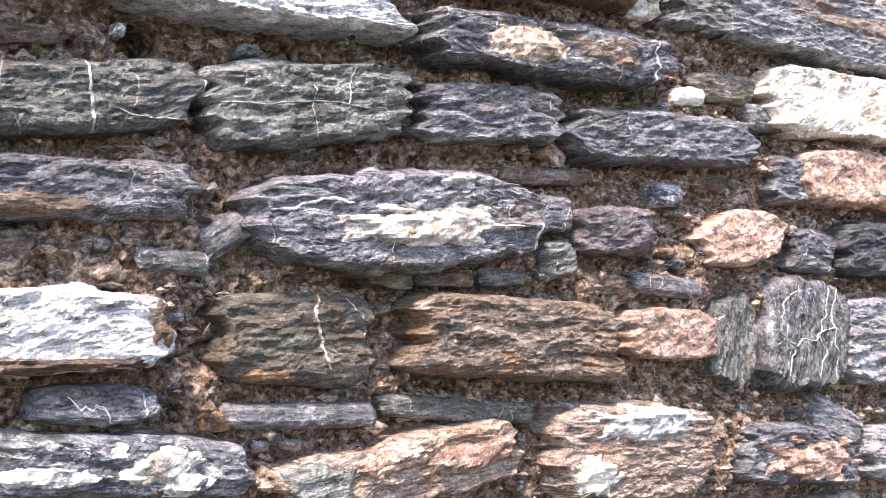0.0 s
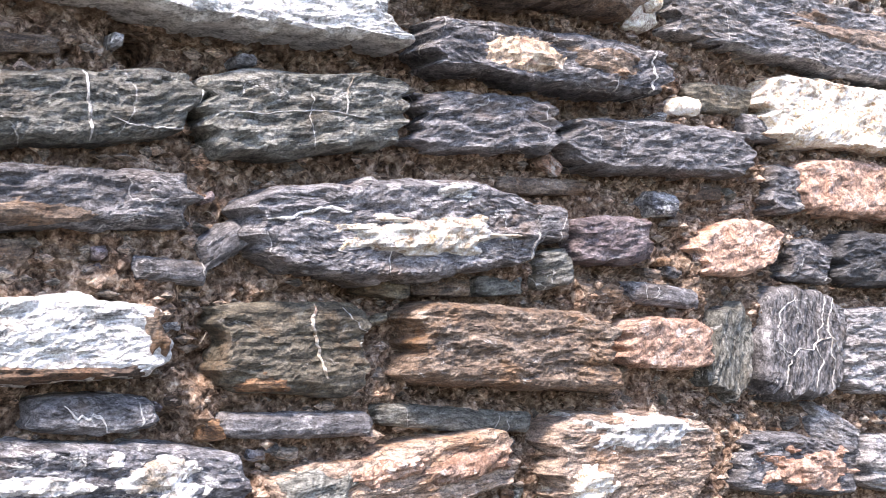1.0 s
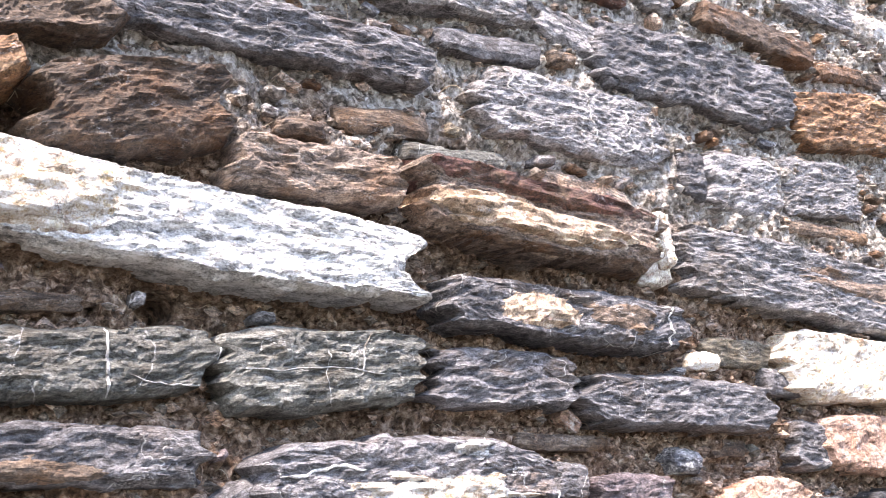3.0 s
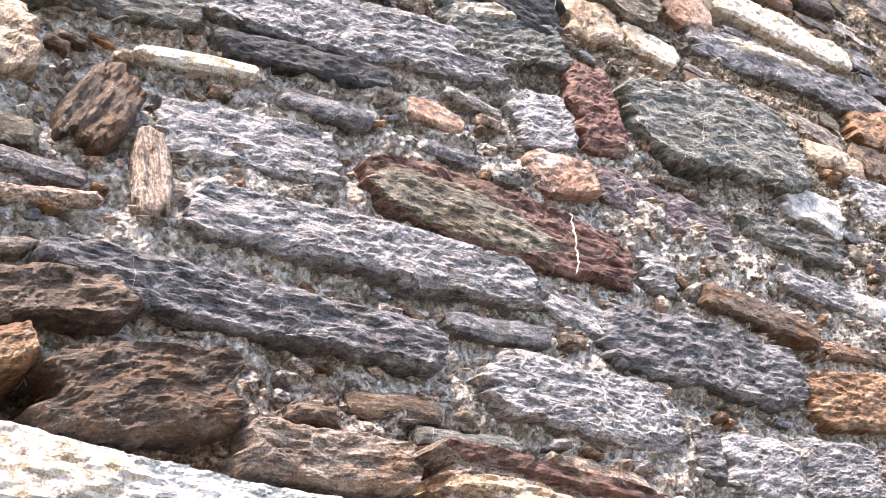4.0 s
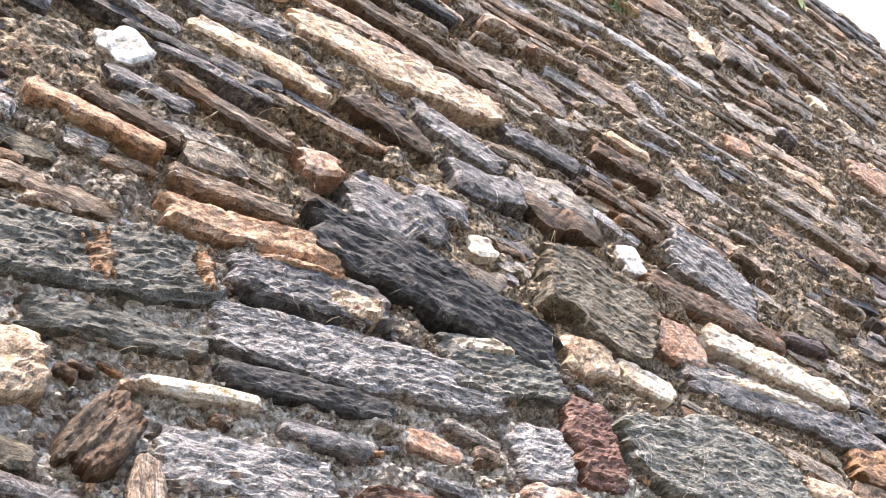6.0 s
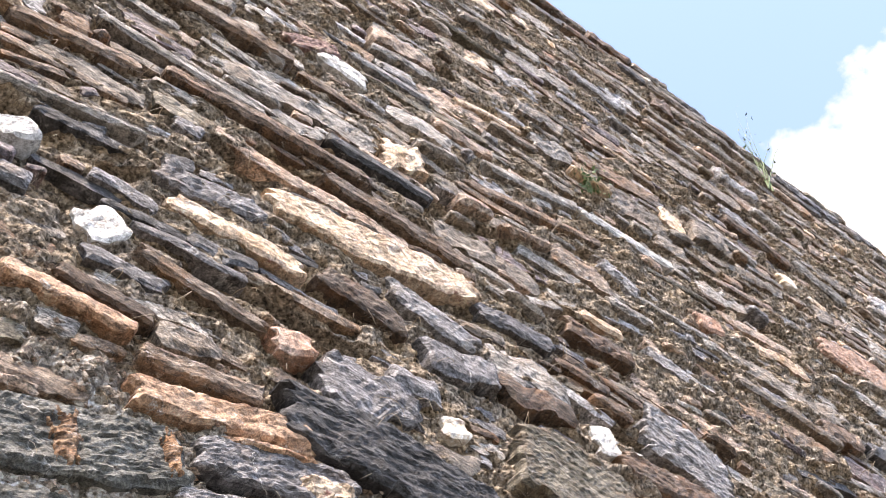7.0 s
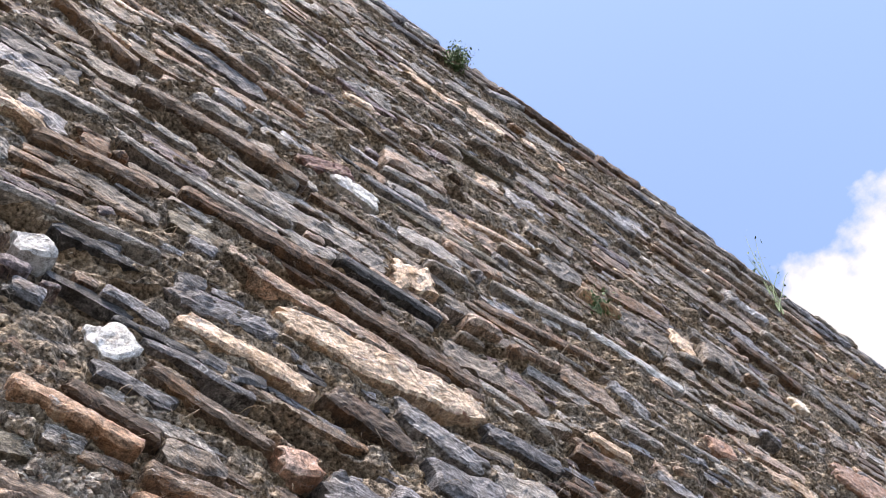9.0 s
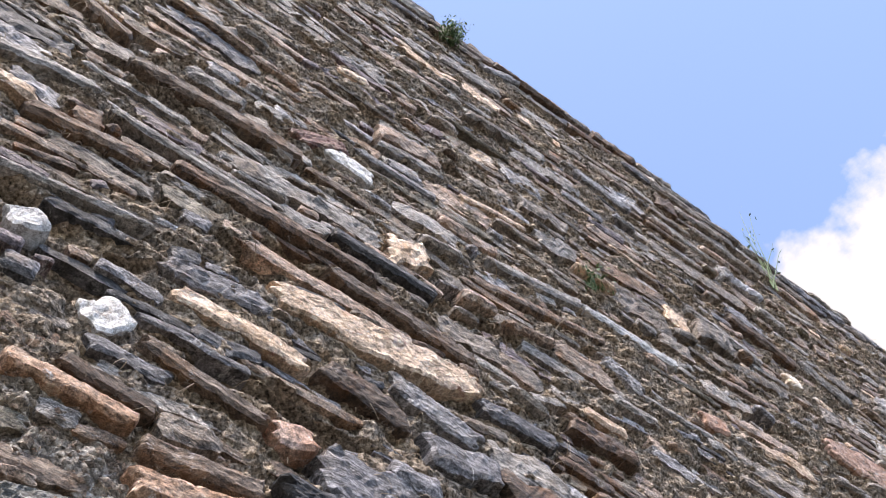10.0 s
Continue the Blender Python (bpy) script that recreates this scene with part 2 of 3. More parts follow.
# ---- mesh helpers ----
def mesh_of(name, verts, faces, material, smooth=True):
    me = bpy.data.meshes.new(name)
    verts, faces = np.asarray(verts, np.float32), np.asarray(faces, np.int32)
    me.vertices.add(len(verts))
    me.vertices.foreach_set("co", verts.ravel())
    sides = faces.shape[1]
    me.loops.add(faces.size)
    me.loops.foreach_set("vertex_index", faces.ravel())
    me.polygons.add(len(faces))
    me.polygons.foreach_set("loop_start", np.arange(len(faces), dtype=np.int32) * sides)
    me.polygons.foreach_set("use_smooth", np.full(len(faces), smooth))
    me.materials.append(material)
    me.update(calc_edges=True)
    return me


def part(name, me, parent, matrix=None, label=""):
    ob = new(name, me)
    ob.parent = parent
    if matrix is not None:
        ob.matrix_basis = matrix
    if label:
        ob["label"] = label
    return ob


def grid_faces(nx, ny):
    i, j = np.meshgrid(np.arange(nx - 1), np.arange(ny - 1))
    a = (j * nx + i).ravel()
    return np.stack([a, a + 1, a + nx + 1, a + nx], 1)


# ---- the wall ----
LEFT, RIGHT, TOP = -3.0, 8.0, 6.8
wall = tagged(new("wall_south"), "tall rubble wall of grey schist and pale quartz in crumbling mortar", "stone wall", kind="structure")


def slab_mesh(x0, x1, y0, y1, z0, z1):
    bm = bmesh.new()
    bmesh.ops.create_cube(bm, size=1.0, matrix=Matrix.LocRotScale(((x0 + x1) / 2, (y0 + y1) / 2, (z0 + z1) / 2), None, (x1 - x0, y1 - y0, z1 - z0)))
    return bm


bm = slab_mesh(LEFT, RIGHT, 0.1, 0.9, -0.3, TOP - 0.01)
me = bpy.data.meshes.new("core")
bm.to_mesh(me)
bm.free()
me.materials.append(MORTAR)
part("core", me, wall)


HOLLOWS = [(0.275, 2.06, 0.05, 0.05), (0.28, 4.51, 0.16, 0.045), (-0.13, 4.67, 0.06, 0.04), (0.487, 1.855, 0.03, 0.016), (0.49, 4.0, 0.12, 0.03), (0.09, 3.42, 0.09, 0.03)]
dice = random.Random(21)
HOLLOWS += [(dice.uniform(-0.2, 3.2), dice.uniform(3.3, 6.5), dice.uniform(0.05, 0.17), dice.uniform(0.012, 0.03)) for _ in range(55)]


def stone_shape(length, height, out, seed, cell, square=4.0, layered=1.0, most=120, calm=1.0, wild=1.0):
    """Front and sides of one split stone, its layers along x, standing out towards -y."""
    nx = int(min(max(length / cell, 8), most)) | 1
    ny = int(min(max(height / cell, 6), most // 2 + 3)) | 1
    along, over = np.linspace(-1, 1, nx), np.linspace(-1, 1, ny)
    lip = min(0.006 / height, 0.12)
    for line, inner in ((along, 1 - lip * height / length), (over, 1 - lip)):
        line[1:-1] = np.linspace(-inner, inner, len(line) - 2)
    s, t = (a.ravel() for a in np.meshgrid(along, over))
    r = np.maximum(np.abs(s), np.abs(t))
    k = r / np.maximum((np.abs(s) ** square + np.abs(t) ** square) ** (1 / square), 1e-6)
    px, pz = s * k, t * k
    chance = value_noise(seed * 3.3 + np.arange(24) * 7.7, 1.5, seed)
    # the outline: long sides broken in short steps, ends more ragged
    span = length / height
    rim = fbm(px * span * 0.9 + seed, pz * 1.1, seed * 1.7, 5, 0.62)
    notch = value_noise(np.floor(px * span * 2.3 + seed), np.sign(pz), seed * 2.1)
    pz = pz * (1 + (0.05 + 0.08 * wild) * rim + (0.02 + 0.06 * wild) * notch + 0.16 * wild * chance[2] * px)
    px = px * (1 + 0.06 * rim + 0.05 * wild * chance[0] * pz) + 0.12 * chance[1] * pz * height / length
    x, z = px * length / 2, pz * height / 2
    z = z + 0.12 * wild * height * fbm(px * 1.3 + seed, 0, 5.1, 2)
    edge = np.minimum((1 - np.abs(t)) * 0.5 * height, (1 - np.abs(s)) * 0.5 * length)
    face = np.clip(0.62 + edge / (0.026 + 0.012 * rim), 0, 1) * (r < 0.999)
    # a flat cleft face, broken away along a few slanting planes
    plane = 0.10 * chance[3] * pz + 0.10 * chance[4] * px
    for i in range(5):
        c = chance[6 + 3 * i:9 + 3 * i]
        plane = np.minimum(plane, 0.5 + 0.25 * c[0] + 0.9 * c[1] * px + 1.1 * c[2] * pz)
    # flakes: thin steps along the layers, short and uneven
    ledge = fbm(x * 22 + seed, z * (22 + 68 * layered) + 0.8 * value_noise(x * 14, seed, 1.0), seed, 4, 0.66)
    cut = ledge * 2.6
    step = (np.floor(cut) + np.clip((cut - np.floor(cut)) * 4, 0, 1)) / 2.4
    crag = layered * step + (1 - layered) * 1.3 * fbm(x * 20 + seed + z * 14 * chance[5], z * 30, seed, 5, 0.66)
    broad = fbm(x * 9 + 4, z * 13, seed + 3, 3)
    room = min(1.0, (height / 0.08) ** 1.5)
    deep = face * (out * (1 + 0.5 * plane) + calm * room * (0.005 * crag + 0.0045 * broad))
    deep = np.where(r < 0.999, np.maximum(deep, -0.004), -0.035)
    # the layers also break the outline into ragged ends
    x = x + np.sign(px) * np.clip(np.abs(px) * 4 - 3, 0, 1) * 0.02 * room * value_noise(seed, z * 90, 2.0)
    return np.stack([x, -deep, z], 1), grid_faces(nx, ny), (s, t, nx, ny)


stones_made, boxes_made = [], []


LOOKS = dict(pale="white and grey banded quartz slab", quartz="rough white quartz stone", cream="cream-white quartz stone", pink="pink quartz stone",
             tan="ochre-tan stone", orange="rust-orange stone", rust="rusty orange-brown stone", wine="dark red schist slab", black="near-black slate slab", mixed="dark schist mottled with white quartz")


def stone(u, v, length, height, tilt, kind, out, square=4.0, label=""):
    """One stone of the wall, its middle at u along the wall and v above the ground."""
    seed = 10 + 1.37 * len(stones_made)
    near = 0.0038 if v < 2.3 else 0.0048 if v < 3.2 else 0.0075
    if v > 2.15:
        out = 0.012 + (out - 0.012) * (0.6 if v < 3.2 else 0.4)
    verts, faces, info = stone_shape(length * 0.97, height * 0.93, out, seed, near, square, SOFT[kind][6] if kind in SOFT else 1.0, 170, 1.0 if v < 3.0 else 0.8, 0.8 if v > 3.0 and length > 0.2 else 0.35)
    ob = part("stone", mesh_of("stone", verts, faces, ROCKS[kind], False), wall, pose(u, 0, v, 0, -tilt, 0), label or LOOKS.get(kind, ""))
    stones_made.append((ob, verts, info, length, height))
    boxes_made.append((u, v, length, height, tilt))
    return stones_made[-1]


def surface(made, s, t):
    """The front of a stone at arrays s, t of its half length and half height."""
    ob, verts, info, length, height = made
    x, z = np.asarray(s) * length / 2, np.asarray(t) * height / 2
    d = (verts[None, :, 0] - x[:, None]) ** 2 + (verts[None, :, 2] - z[:, None]) ** 2
    near = np.argpartition(d, 3, axis=1)[:, :3]
    w = 1 / (np.take_along_axis(d, near, 1) + 1e-6)
    return (verts[near, 1] * w).sum(1) / w.sum(1)


def vein(made, s1, t1, s2, t2, width, kind="quartz", bend=0.1):
    """A pale seam across a stone, standing a little proud."""
    ob, verts, info, length, height = made
    rows = 30
    a = np.linspace(0, 1, rows)
    wave = bend * value_noise(a * 4, len(stones_made), s1 * 7) + 0.3 * bend * value_noise(a * 13, len(stones_made), 3)
    s, t = s1 + (s2 - s1) * a, t1 + (t2 - t1) * a
    across = abs(s2 - s1) * length > abs(t2 - t1) * height
    s, t = (s, t + wave) if across else (s + wave * height / length, t)
    y = surface(made, s, t)
    w = width * (0.85 + 0.5 * value_noise(a * 9, 4.4, s2 * 5)) * (0.3 + 0.7 * np.minimum(1, np.minimum(5 * a, 5 * (1 - a))))
    rails = [np.stack([s * length / 2 + (0 if across else k * w / 2), y + lift, t * height / 2 + (k * w / 2 if across else 0)], 1) for k, lift in ((-1, 0.004), (-0.5, -0.002), (0.5, -0.002), (1, 0.004))]
    part("quartz_vein", mesh_of("quartz_vein", np.stack(rails, 1).reshape(-1, 3), grid_faces(4, rows), ROCKS[kind]), ob)


def patch(made, s0, t0, ls, lt, kind, thick=0.006, ragged=0.5, name="mineral_crust"):
    """A crust of paler mineral on the face of a stone, with a ragged rim; also paints dark lower edges."""
    ob, verts, info, length, height = made
    nx, ny = int(max(14, ls * length / 0.007)), int(max(10, lt * height / 0.007))
    seed = len(stones_made) + s0 * 3
    s, t = (a.ravel() for a in np.meshgrid(np.linspace(-1.25, 1.25, nx), np.linspace(-1.25, 1.25, ny)))
    d = np.hypot(s, t) + 0.6 * ragged * fbm(s * 2.2 + seed, t * 2.2, seed, 4, 0.6)
    ps, pt = np.clip(s0 + s * ls / 2, -0.95, 0.95), np.clip(t0 + t * lt / 2, -0.93, 0.93)
    lift = 1.4 * thick * np.clip(3.0 * (1 - d), -2.5, 1.0)
    out = np.stack([ps * length / 2, surface(made, ps, pt) - lift, pt * height / 2], 1)
    part(name, mesh_of(name, out, grid_faces(nx, ny), ROCKS[kind], False), ob)


s1 = stone(0.400, 1.767, 0.309, 0.096, 7.4, "green", 0.050, 6.0)
s2 = stone(0.704, 1.791, 0.302, 0.120, 7.4, "green", 0.060, 6.0)
stone(1.000, 1.815, 0.265, 0.097, 5.4, "dark", 0.050, 6.0)
s4 = stone(1.121, 1.926, 0.496, 0.098, 2.6, "dark", 0.070, 4.0)
stone(1.362, 1.819, 0.443, 0.097, 3.7, "dark", 0.055, 6.0)
s6 = stone(0.494, 1.948, 0.711, 0.132, 0.5, "pale", 0.075, 6.0)
s7 = stone(0.396, 1.662, 0.313, 0.082, 3.5, "dark", 0.050, 6.0)
stone(0.527, 1.584, 0.101, 0.037, -3.3, "dark", 0.040, 6.0)
stone(0.595, 1.622, 0.087, 0.049, 29.1, "dark", 0.045, 6.0)
s10 = stone(0.845, 1.652, 0.480, 0.150, 2.6, "dark", 0.070, 2.7)
stone(1.129, 1.680, 0.076, 0.064, 1.2, "dark", 0.035, 6.0)
stone(1.143, 1.613, 0.077, 0.068, 8.8, "green", 0.030, 6.0)
stone(1.256, 1.663, 0.168, 0.084, 5.5, "plum", 0.045, 6.0)
stone(1.551, 1.668, 0.235, 0.110, 8.7, "pink", 0.050, 2.3)
stone(1.687, 1.780, 0.102, 0.098, -2.6, "dark", 0.040, 6.0)
stone(1.911, 1.797, 0.429, 0.122, 1.7, "pink", 0.050, 4.0)
stone(1.882, 1.936, 0.558, 0.141, 2.1, "cream", 0.060, 5.0)
s16 = stone(1.848, 2.074, 1.011, 0.150, 0.5, "slate", 0.060, 6.0)
s17 = stone(0.375, 1.500, 0.285, 0.108, -0.1, "pale", 0.065, 5.0)
s18 = stone(0.692, 1.489, 0.244, 0.126, 0.0, "olive", 0.050, 6.0)
stone(1.045, 1.492, 0.398, 0.132, -2.5, "brown", 0.070, 6.0)
stone(1.373, 1.501, 0.211, 0.098, 0.3, "pink", 0.050, 4.0)
stone(1.530, 1.492, 0.165, 0.115, 84.0, "green", 0.040, 4.0)
s22 = stone(1.715, 1.505, 0.195, 0.235, 86.0, "dark", 0.055, 5.0)
stone(2.020, 1.489, 0.387, 0.181, -1.9, "slate", 0.050, 6.0)
s24 = stone(0.438, 1.417, 0.159, 0.054, 1.1, "dark", 0.050, 2.6)
stone(0.704, 1.396, 0.224, 0.039, -1.8, "dark", 0.040, 6.0)
stone(0.590, 1.393, 0.042, 0.031, -2.3, "rust", 0.030, 6.0)
stone(0.961, 1.394, 0.278, 0.039, -4.2, "green", 0.030, 6.0)
s28 = stone(0.439, 1.349, 0.382, 0.083, -5.2, "mixed", 0.060, 6.0)
s29 = stone(0.855, 1.314, 0.390, 0.103, 9.0, "pinkgrey", 0.060, 6.0)
s30 = stone(1.280, 1.318, 0.350, 0.165, -1.5, "pinkgrey", 0.065, 3.6)
s32 = stone(1.706, 1.287, 0.338, 0.118, -5.8, "dark", 0.050, 6.0)
stone(2.068, 1.268, 0.353, 0.125, -5.4, "slate", 0.050, 6.0)
stone(2.053, 1.668, 0.471, 0.112, 1.4, "black", 0.050, 6.0)
stone(1.757, 1.652, 0.144, 0.093, -3.5, "dark", 0.035, 6.0)
stone(1.037, 1.583, 0.092, 0.033, 3.0, "green", 0.025, 6.0)
stone(0.841, 1.581, 0.077, 0.044, -3.6, "olive", 0.025, 6.0)
stone(0.935, 1.580, 0.110, 0.032, 0.3, "brown", 0.020, 6.0)
stone(1.436, 1.902, 0.080, 0.037, 4.6, "cream", 0.030, 5.0)
stone(1.637, 1.887, 0.110, 0.059, 1.4, "dark", 0.035, 6.0)
stone(1.525, 1.927, 0.173, 0.060, 2.7, "olive", 0.025, 6.0)
stone(1.126, 1.739, 0.193, 0.030, 2.4, "brown", 0.020, 6.0)
stone(1.244, 1.579, 0.100, 0.035, -1.3, "brown", 0.025, 6.0)
stone(1.384, 1.580, 0.167, 0.042, -2.8, "dark", 0.030, 6.0)
stone(1.830, 1.342, 0.150, 0.078, -21.6, "slate", 0.030, 6.0)
stone(0.314, 1.595, 0.105, 0.038, 4.3, "brown", 0.030, 6.0)
stone(1.143, 1.775, 0.048, 0.029, -33.4, "pink", 0.020, 4.0)
stone(1.325, 2.035, 0.081, 0.055, 13.4, "cream", 0.030, 5.0)
stone(0.419, 2.086, 0.255, 0.136, 13.7, "umber", 0.075, 6.0)
stone(0.230, 2.086, 0.122, 0.061, 29.4, "rust", 0.080, 6.0)
stone(0.285, 2.182, 0.222, 0.088, 15.8, "umber", 0.090, 6.0)
stone(0.577, 2.257, 0.593, 0.095, 4.1, "dark", 0.060, 6.0)
stone(0.752, 2.417, 0.631, 0.110, 6.0, "slate", 0.055, 6.0)
stone(1.150, 2.430, 0.155, 0.079, -6.6, "slate", 0.030, 6.0)
s44 = stone(1.007, 2.552, 0.598, 0.147, 1.9, "wine", 0.050, 3.2)
stone(0.673, 2.057, 0.278, 0.091, 6.5, "pinkgrey", 0.070, 6.0)
s46 = stone(1.057, 2.066, 0.477, 0.126, 0.1, "pinkgrey", 0.085, 6.0)
stone(1.333, 2.089, 0.050, 0.111, 10.5, "cream", 0.050, 5.0)
s49 = stone(1.160, 2.271, 0.413, 0.136, 3.6, "slate", 0.045, 6.0)
stone(1.457, 2.434, 0.533, 0.153, 5.1, "dark", 0.055, 6.0)
stone(1.884, 2.456, 0.337, 0.137, 10.2, "rust", 0.050, 6.0)
stone(1.569, 2.247, 0.200, 0.128, 8.6, "slate", 0.035, 6.0)
stone(1.801, 2.294, 0.263, 0.131, 9.0, "slate", 0.035, 6.0)
stone(1.437, 2.241, 0.067, 0.102, 2.1, "dark", 0.030, 6.0)
stone(0.306, 2.495, 0.150, 0.100, 66.0, "umber", 0.050, 4.0)
stone(0.391, 2.420, 0.150, 0.064, 102.0, "pinkgrey", 0.040, 3.0)
stone(0.533, 2.535, 0.316, 0.116, 9.9, "slate", 0.030, 6.0)
stone(0.140, 2.535, 0.155, 0.140, 25.3, "tan", 0.060, 4.5)
stone(0.437, 2.634, 0.206, 0.039, 14.6, "cream", 0.040, 5.0)
stone(0.287, 2.681, 0.318, 0.067, 14.9, "green", 0.045, 6.0)
stone(0.615, 2.725, 0.334, 0.062, 11.9, "black", 0.040, 6.0)
stone(0.722, 2.845, 0.632, 0.142, 13.1, "slate", 0.040, 6.0)
stone(0.655, 2.648, 0.173, 0.043, 8.5, "dark", 0.035, 6.0)
s61 = stone(1.022, 2.994, 0.324, 0.163, 20.7, "green", 0.045, 6.0)
stone(1.255, 3.149, 0.162, 0.118, 21.9, "tan", 0.040, 4.5)
stone(1.416, 3.167, 0.180, 0.077, 1.6, "cream", 0.040, 5.0)
stone(1.237, 2.913, 0.134, 0.221, 11.1, "wine", 0.045, 6.0)
stone(1.587, 3.006, 0.594, 0.261, 10.1, "green", 0.075, 3.2)
stone(1.145, 2.718, 0.167, 0.099, 12.6, "pink", 0.040, 4.0)
stone(1.922, 3.476, 0.521, 0.097, 3.0, "cream", 0.050, 5.0)
s67 = stone(1.900, 3.333, 0.713, 0.120, 11.0, "dark", 0.045, 6.0)
stone(1.556, 3.372, 0.178, 0.155, 11.1, "pink", 0.045, 4.0)
stone(1.305, 3.346, 0.342, 0.292, -11.1, "olive", 0.090, 5.0)
stone(0.858, 3.117, 0.607, 0.170, -1.6, "black", 0.070, 6.0)
stone(0.492, 3.030, 0.410, 0.082, 15.0, "orange", 0.060, 6.0)
s72 = stone(0.588, 2.951, 0.343, 0.116, 13.4, "dark", 0.050, 3.5)
stone(0.826, 3.100, 0.134, 0.076, -0.2, "tan", 0.045, 4.5)
s74 = stone(0.214, 2.807, 0.447, 0.156, 20.4, "green", 0.045, 6.0)
stone(0.981, 3.339, 0.080, 0.070, 24.5, "cream", 0.035, 5.0)
stone(1.444, 3.596, 0.094, 0.106, 26.6, "quartz", 0.035, 5.0)
stone(1.737, 3.577, 0.510, 0.099, 3.6, "umber", 0.050, 6.0)
stone(1.757, 3.741, 0.316, 0.228, -10.6, "slate", 0.040, 6.0)
stone(0.407, 3.093, 0.267, 0.059, 10.4, "brown", 0.055, 6.0)
stone(1.987, 3.108, 0.266, 0.068, 5.0, "tan", 0.040, 4.5)
stone(1.879, 2.918, 0.206, 0.112, 0.6, "quartz", 0.045, 5.0)
stone(2.188, 3.048, 0.288, 0.146, 7.6, "slate", 0.035, 6.0)
stone(2.277, 3.313, 0.354, 0.120, 13.1, "rust", 0.045, 6.0)
stone(1.779, 2.804, 0.355, 0.089, 4.5, "green", 0.040, 6.0)
stone(1.406, 2.741, 0.352, 0.106, 0.3, "plum", 0.030, 6.0)
stone(1.362, 2.584, 0.090, 0.098, 8.3, "slate", 0.030, 6.0)
stone(1.636, 2.578, 0.332, 0.068, 0.2, "umber", 0.045, 6.0)
stone(1.853, 2.702, 0.281, 0.073, 0.3, "slate", 0.035, 6.0)
stone(2.065, 2.714, 0.287, 0.076, 5.7, "quartz", 0.040, 5.0)
stone(1.107, 2.836, 0.153, 0.142, 14.5, "slate", 0.025, 6.0)
stone(0.862, 2.728, 0.121, 0.060, -0.8, "pink", 0.030, 4.0)
stone(0.137, 3.376, 0.112, 0.100, 50.0, "quartz", 0.025, 9.0)
stone(0.405, 3.574, 0.350, 0.075, 0.8, "tan", 0.050, 4.5)
stone(0.750, 3.832, 0.628, 0.132, 11.3, "tan", 0.060, 4.5)
stone(-0.086, 3.515, 0.100, 0.082, 36.1, "quartz", 0.050, 5.0)
stone(0.142, 3.110, 0.272, 0.053, -0.1, "orange", 0.055, 6.0)
stone(-0.263, 4.155, 0.282, 0.057, 19.0, "ash", 0.050, 6.0)
stone(0.155, 4.142, 0.492, 0.044, 0.3, "ash", 0.050, 6.0)
stone(-0.067, 3.687, 0.449, 0.030, 15.8, "ash", 0.050, 6.0)
stone(-0.083, 3.963, 0.322, 0.061, 14.2, "brown", 0.060, 6.0)
stone(0.583, 4.694, 0.180, 0.092, -6.1, "quartz", 0.050, 5.0)
stone(0.754, 4.850, 0.325, 0.051, 3.0, "slate", 0.050, 6.0)
stone(0.160, 4.486, 0.548, 0.076, 6.9, "brown", 0.080, 6.0)
stone(1.086, 6.415, 0.366, 0.127, 13.5, "ash", 0.040, 6.0)
stone(2.324, 6.800, 0.262, 0.088, 3.5, "cream", 0.040, 5.0)
stone(1.819, 6.107, 0.329, 0.092, -0.3, "slate", 0.050, 6.0)
stone(0.742, 4.232, 0.352, 0.055, -0.2, "black", 0.060, 6.0)
stone(0.813, 4.021, 0.491, 0.066, -1.0, "brown", 0.060, 6.0)
stone(1.316, 4.734, 0.433, 0.063, 15.7, "ash", 0.050, 6.0)
stone(1.738, 4.795, 0.440, 0.062, 2.0, "pale", 0.050, 6.0)
stone(1.649, 4.485, 0.175, 0.082, -24.4, "slate", 0.050, 6.0)
stone(2.060, 4.565, 0.146, 0.095, 14.2, "pink", 0.050, 4.0)
stone(1.871, 4.447, 0.321, 0.036, 5.9, "ash", 0.040, 6.0)
stone(1.485, 4.020, 0.254, 0.086, 2.0, "umber", 0.060, 6.0)
stone(1.518, 4.132, 0.162, 0.055, 1.6, "tan", 0.050, 4.5)
stone(1.180, 3.851, 0.268, 0.075, 4.8, "dark", 0.050, 6.0)
stone(0.922, 3.693, 0.274, 0.092, -10.6, "slate", 0.040, 6.0)
stone(0.725, 3.599, 0.244, 0.091, -7.1, "umber", 0.050, 6.0)
stone(0.366, 3.333, 0.304, 0.051, -5.6, "brown", 0.055, 6.0)
stone(0.196, 3.171, 0.211, 0.049, -3.7, "umber", 0.050, 6.0)
stone(0.320, 3.674, 0.265, 0.089, 16.5, "dark", 0.050, 6.0)
stone(0.575, 3.329, 0.111, 0.079, 19.1, "pink", 0.040, 4.0)
stone(3.023, 5.025, 0.553, 0.184, 4.7, "pink", 0.050, 4.0)
stone(3.017, 5.618, 0.312, 0.087, -13.2, "ash", 0.050, 6.0)
stone(2.741, 5.399, 0.118, 0.090, 19.4, "cream", 0.050, 5.0)
stone(-0.295, 4.623, 0.321, 0.053, -19.1, "brown", 0.070, 6.0)
stone(0.114, 4.759, 0.106, 0.095, 7.4, "slate", 0.040, 6.0)
stone(-0.113, 4.026, 0.088, 0.078, 8.9, "rust", 0.050, 6.0)
stone(1.311, 6.760, 0.397, 0.067, 34.5, "slate", 0.070, 6.0)
stone(0.473, 4.719, 0.233, 0.087, 38.9, "wine", 0.050, 6.0)
stone(2.621, 5.597, 0.380, 0.069, -7.7, "umber", 0.070, 6.0)
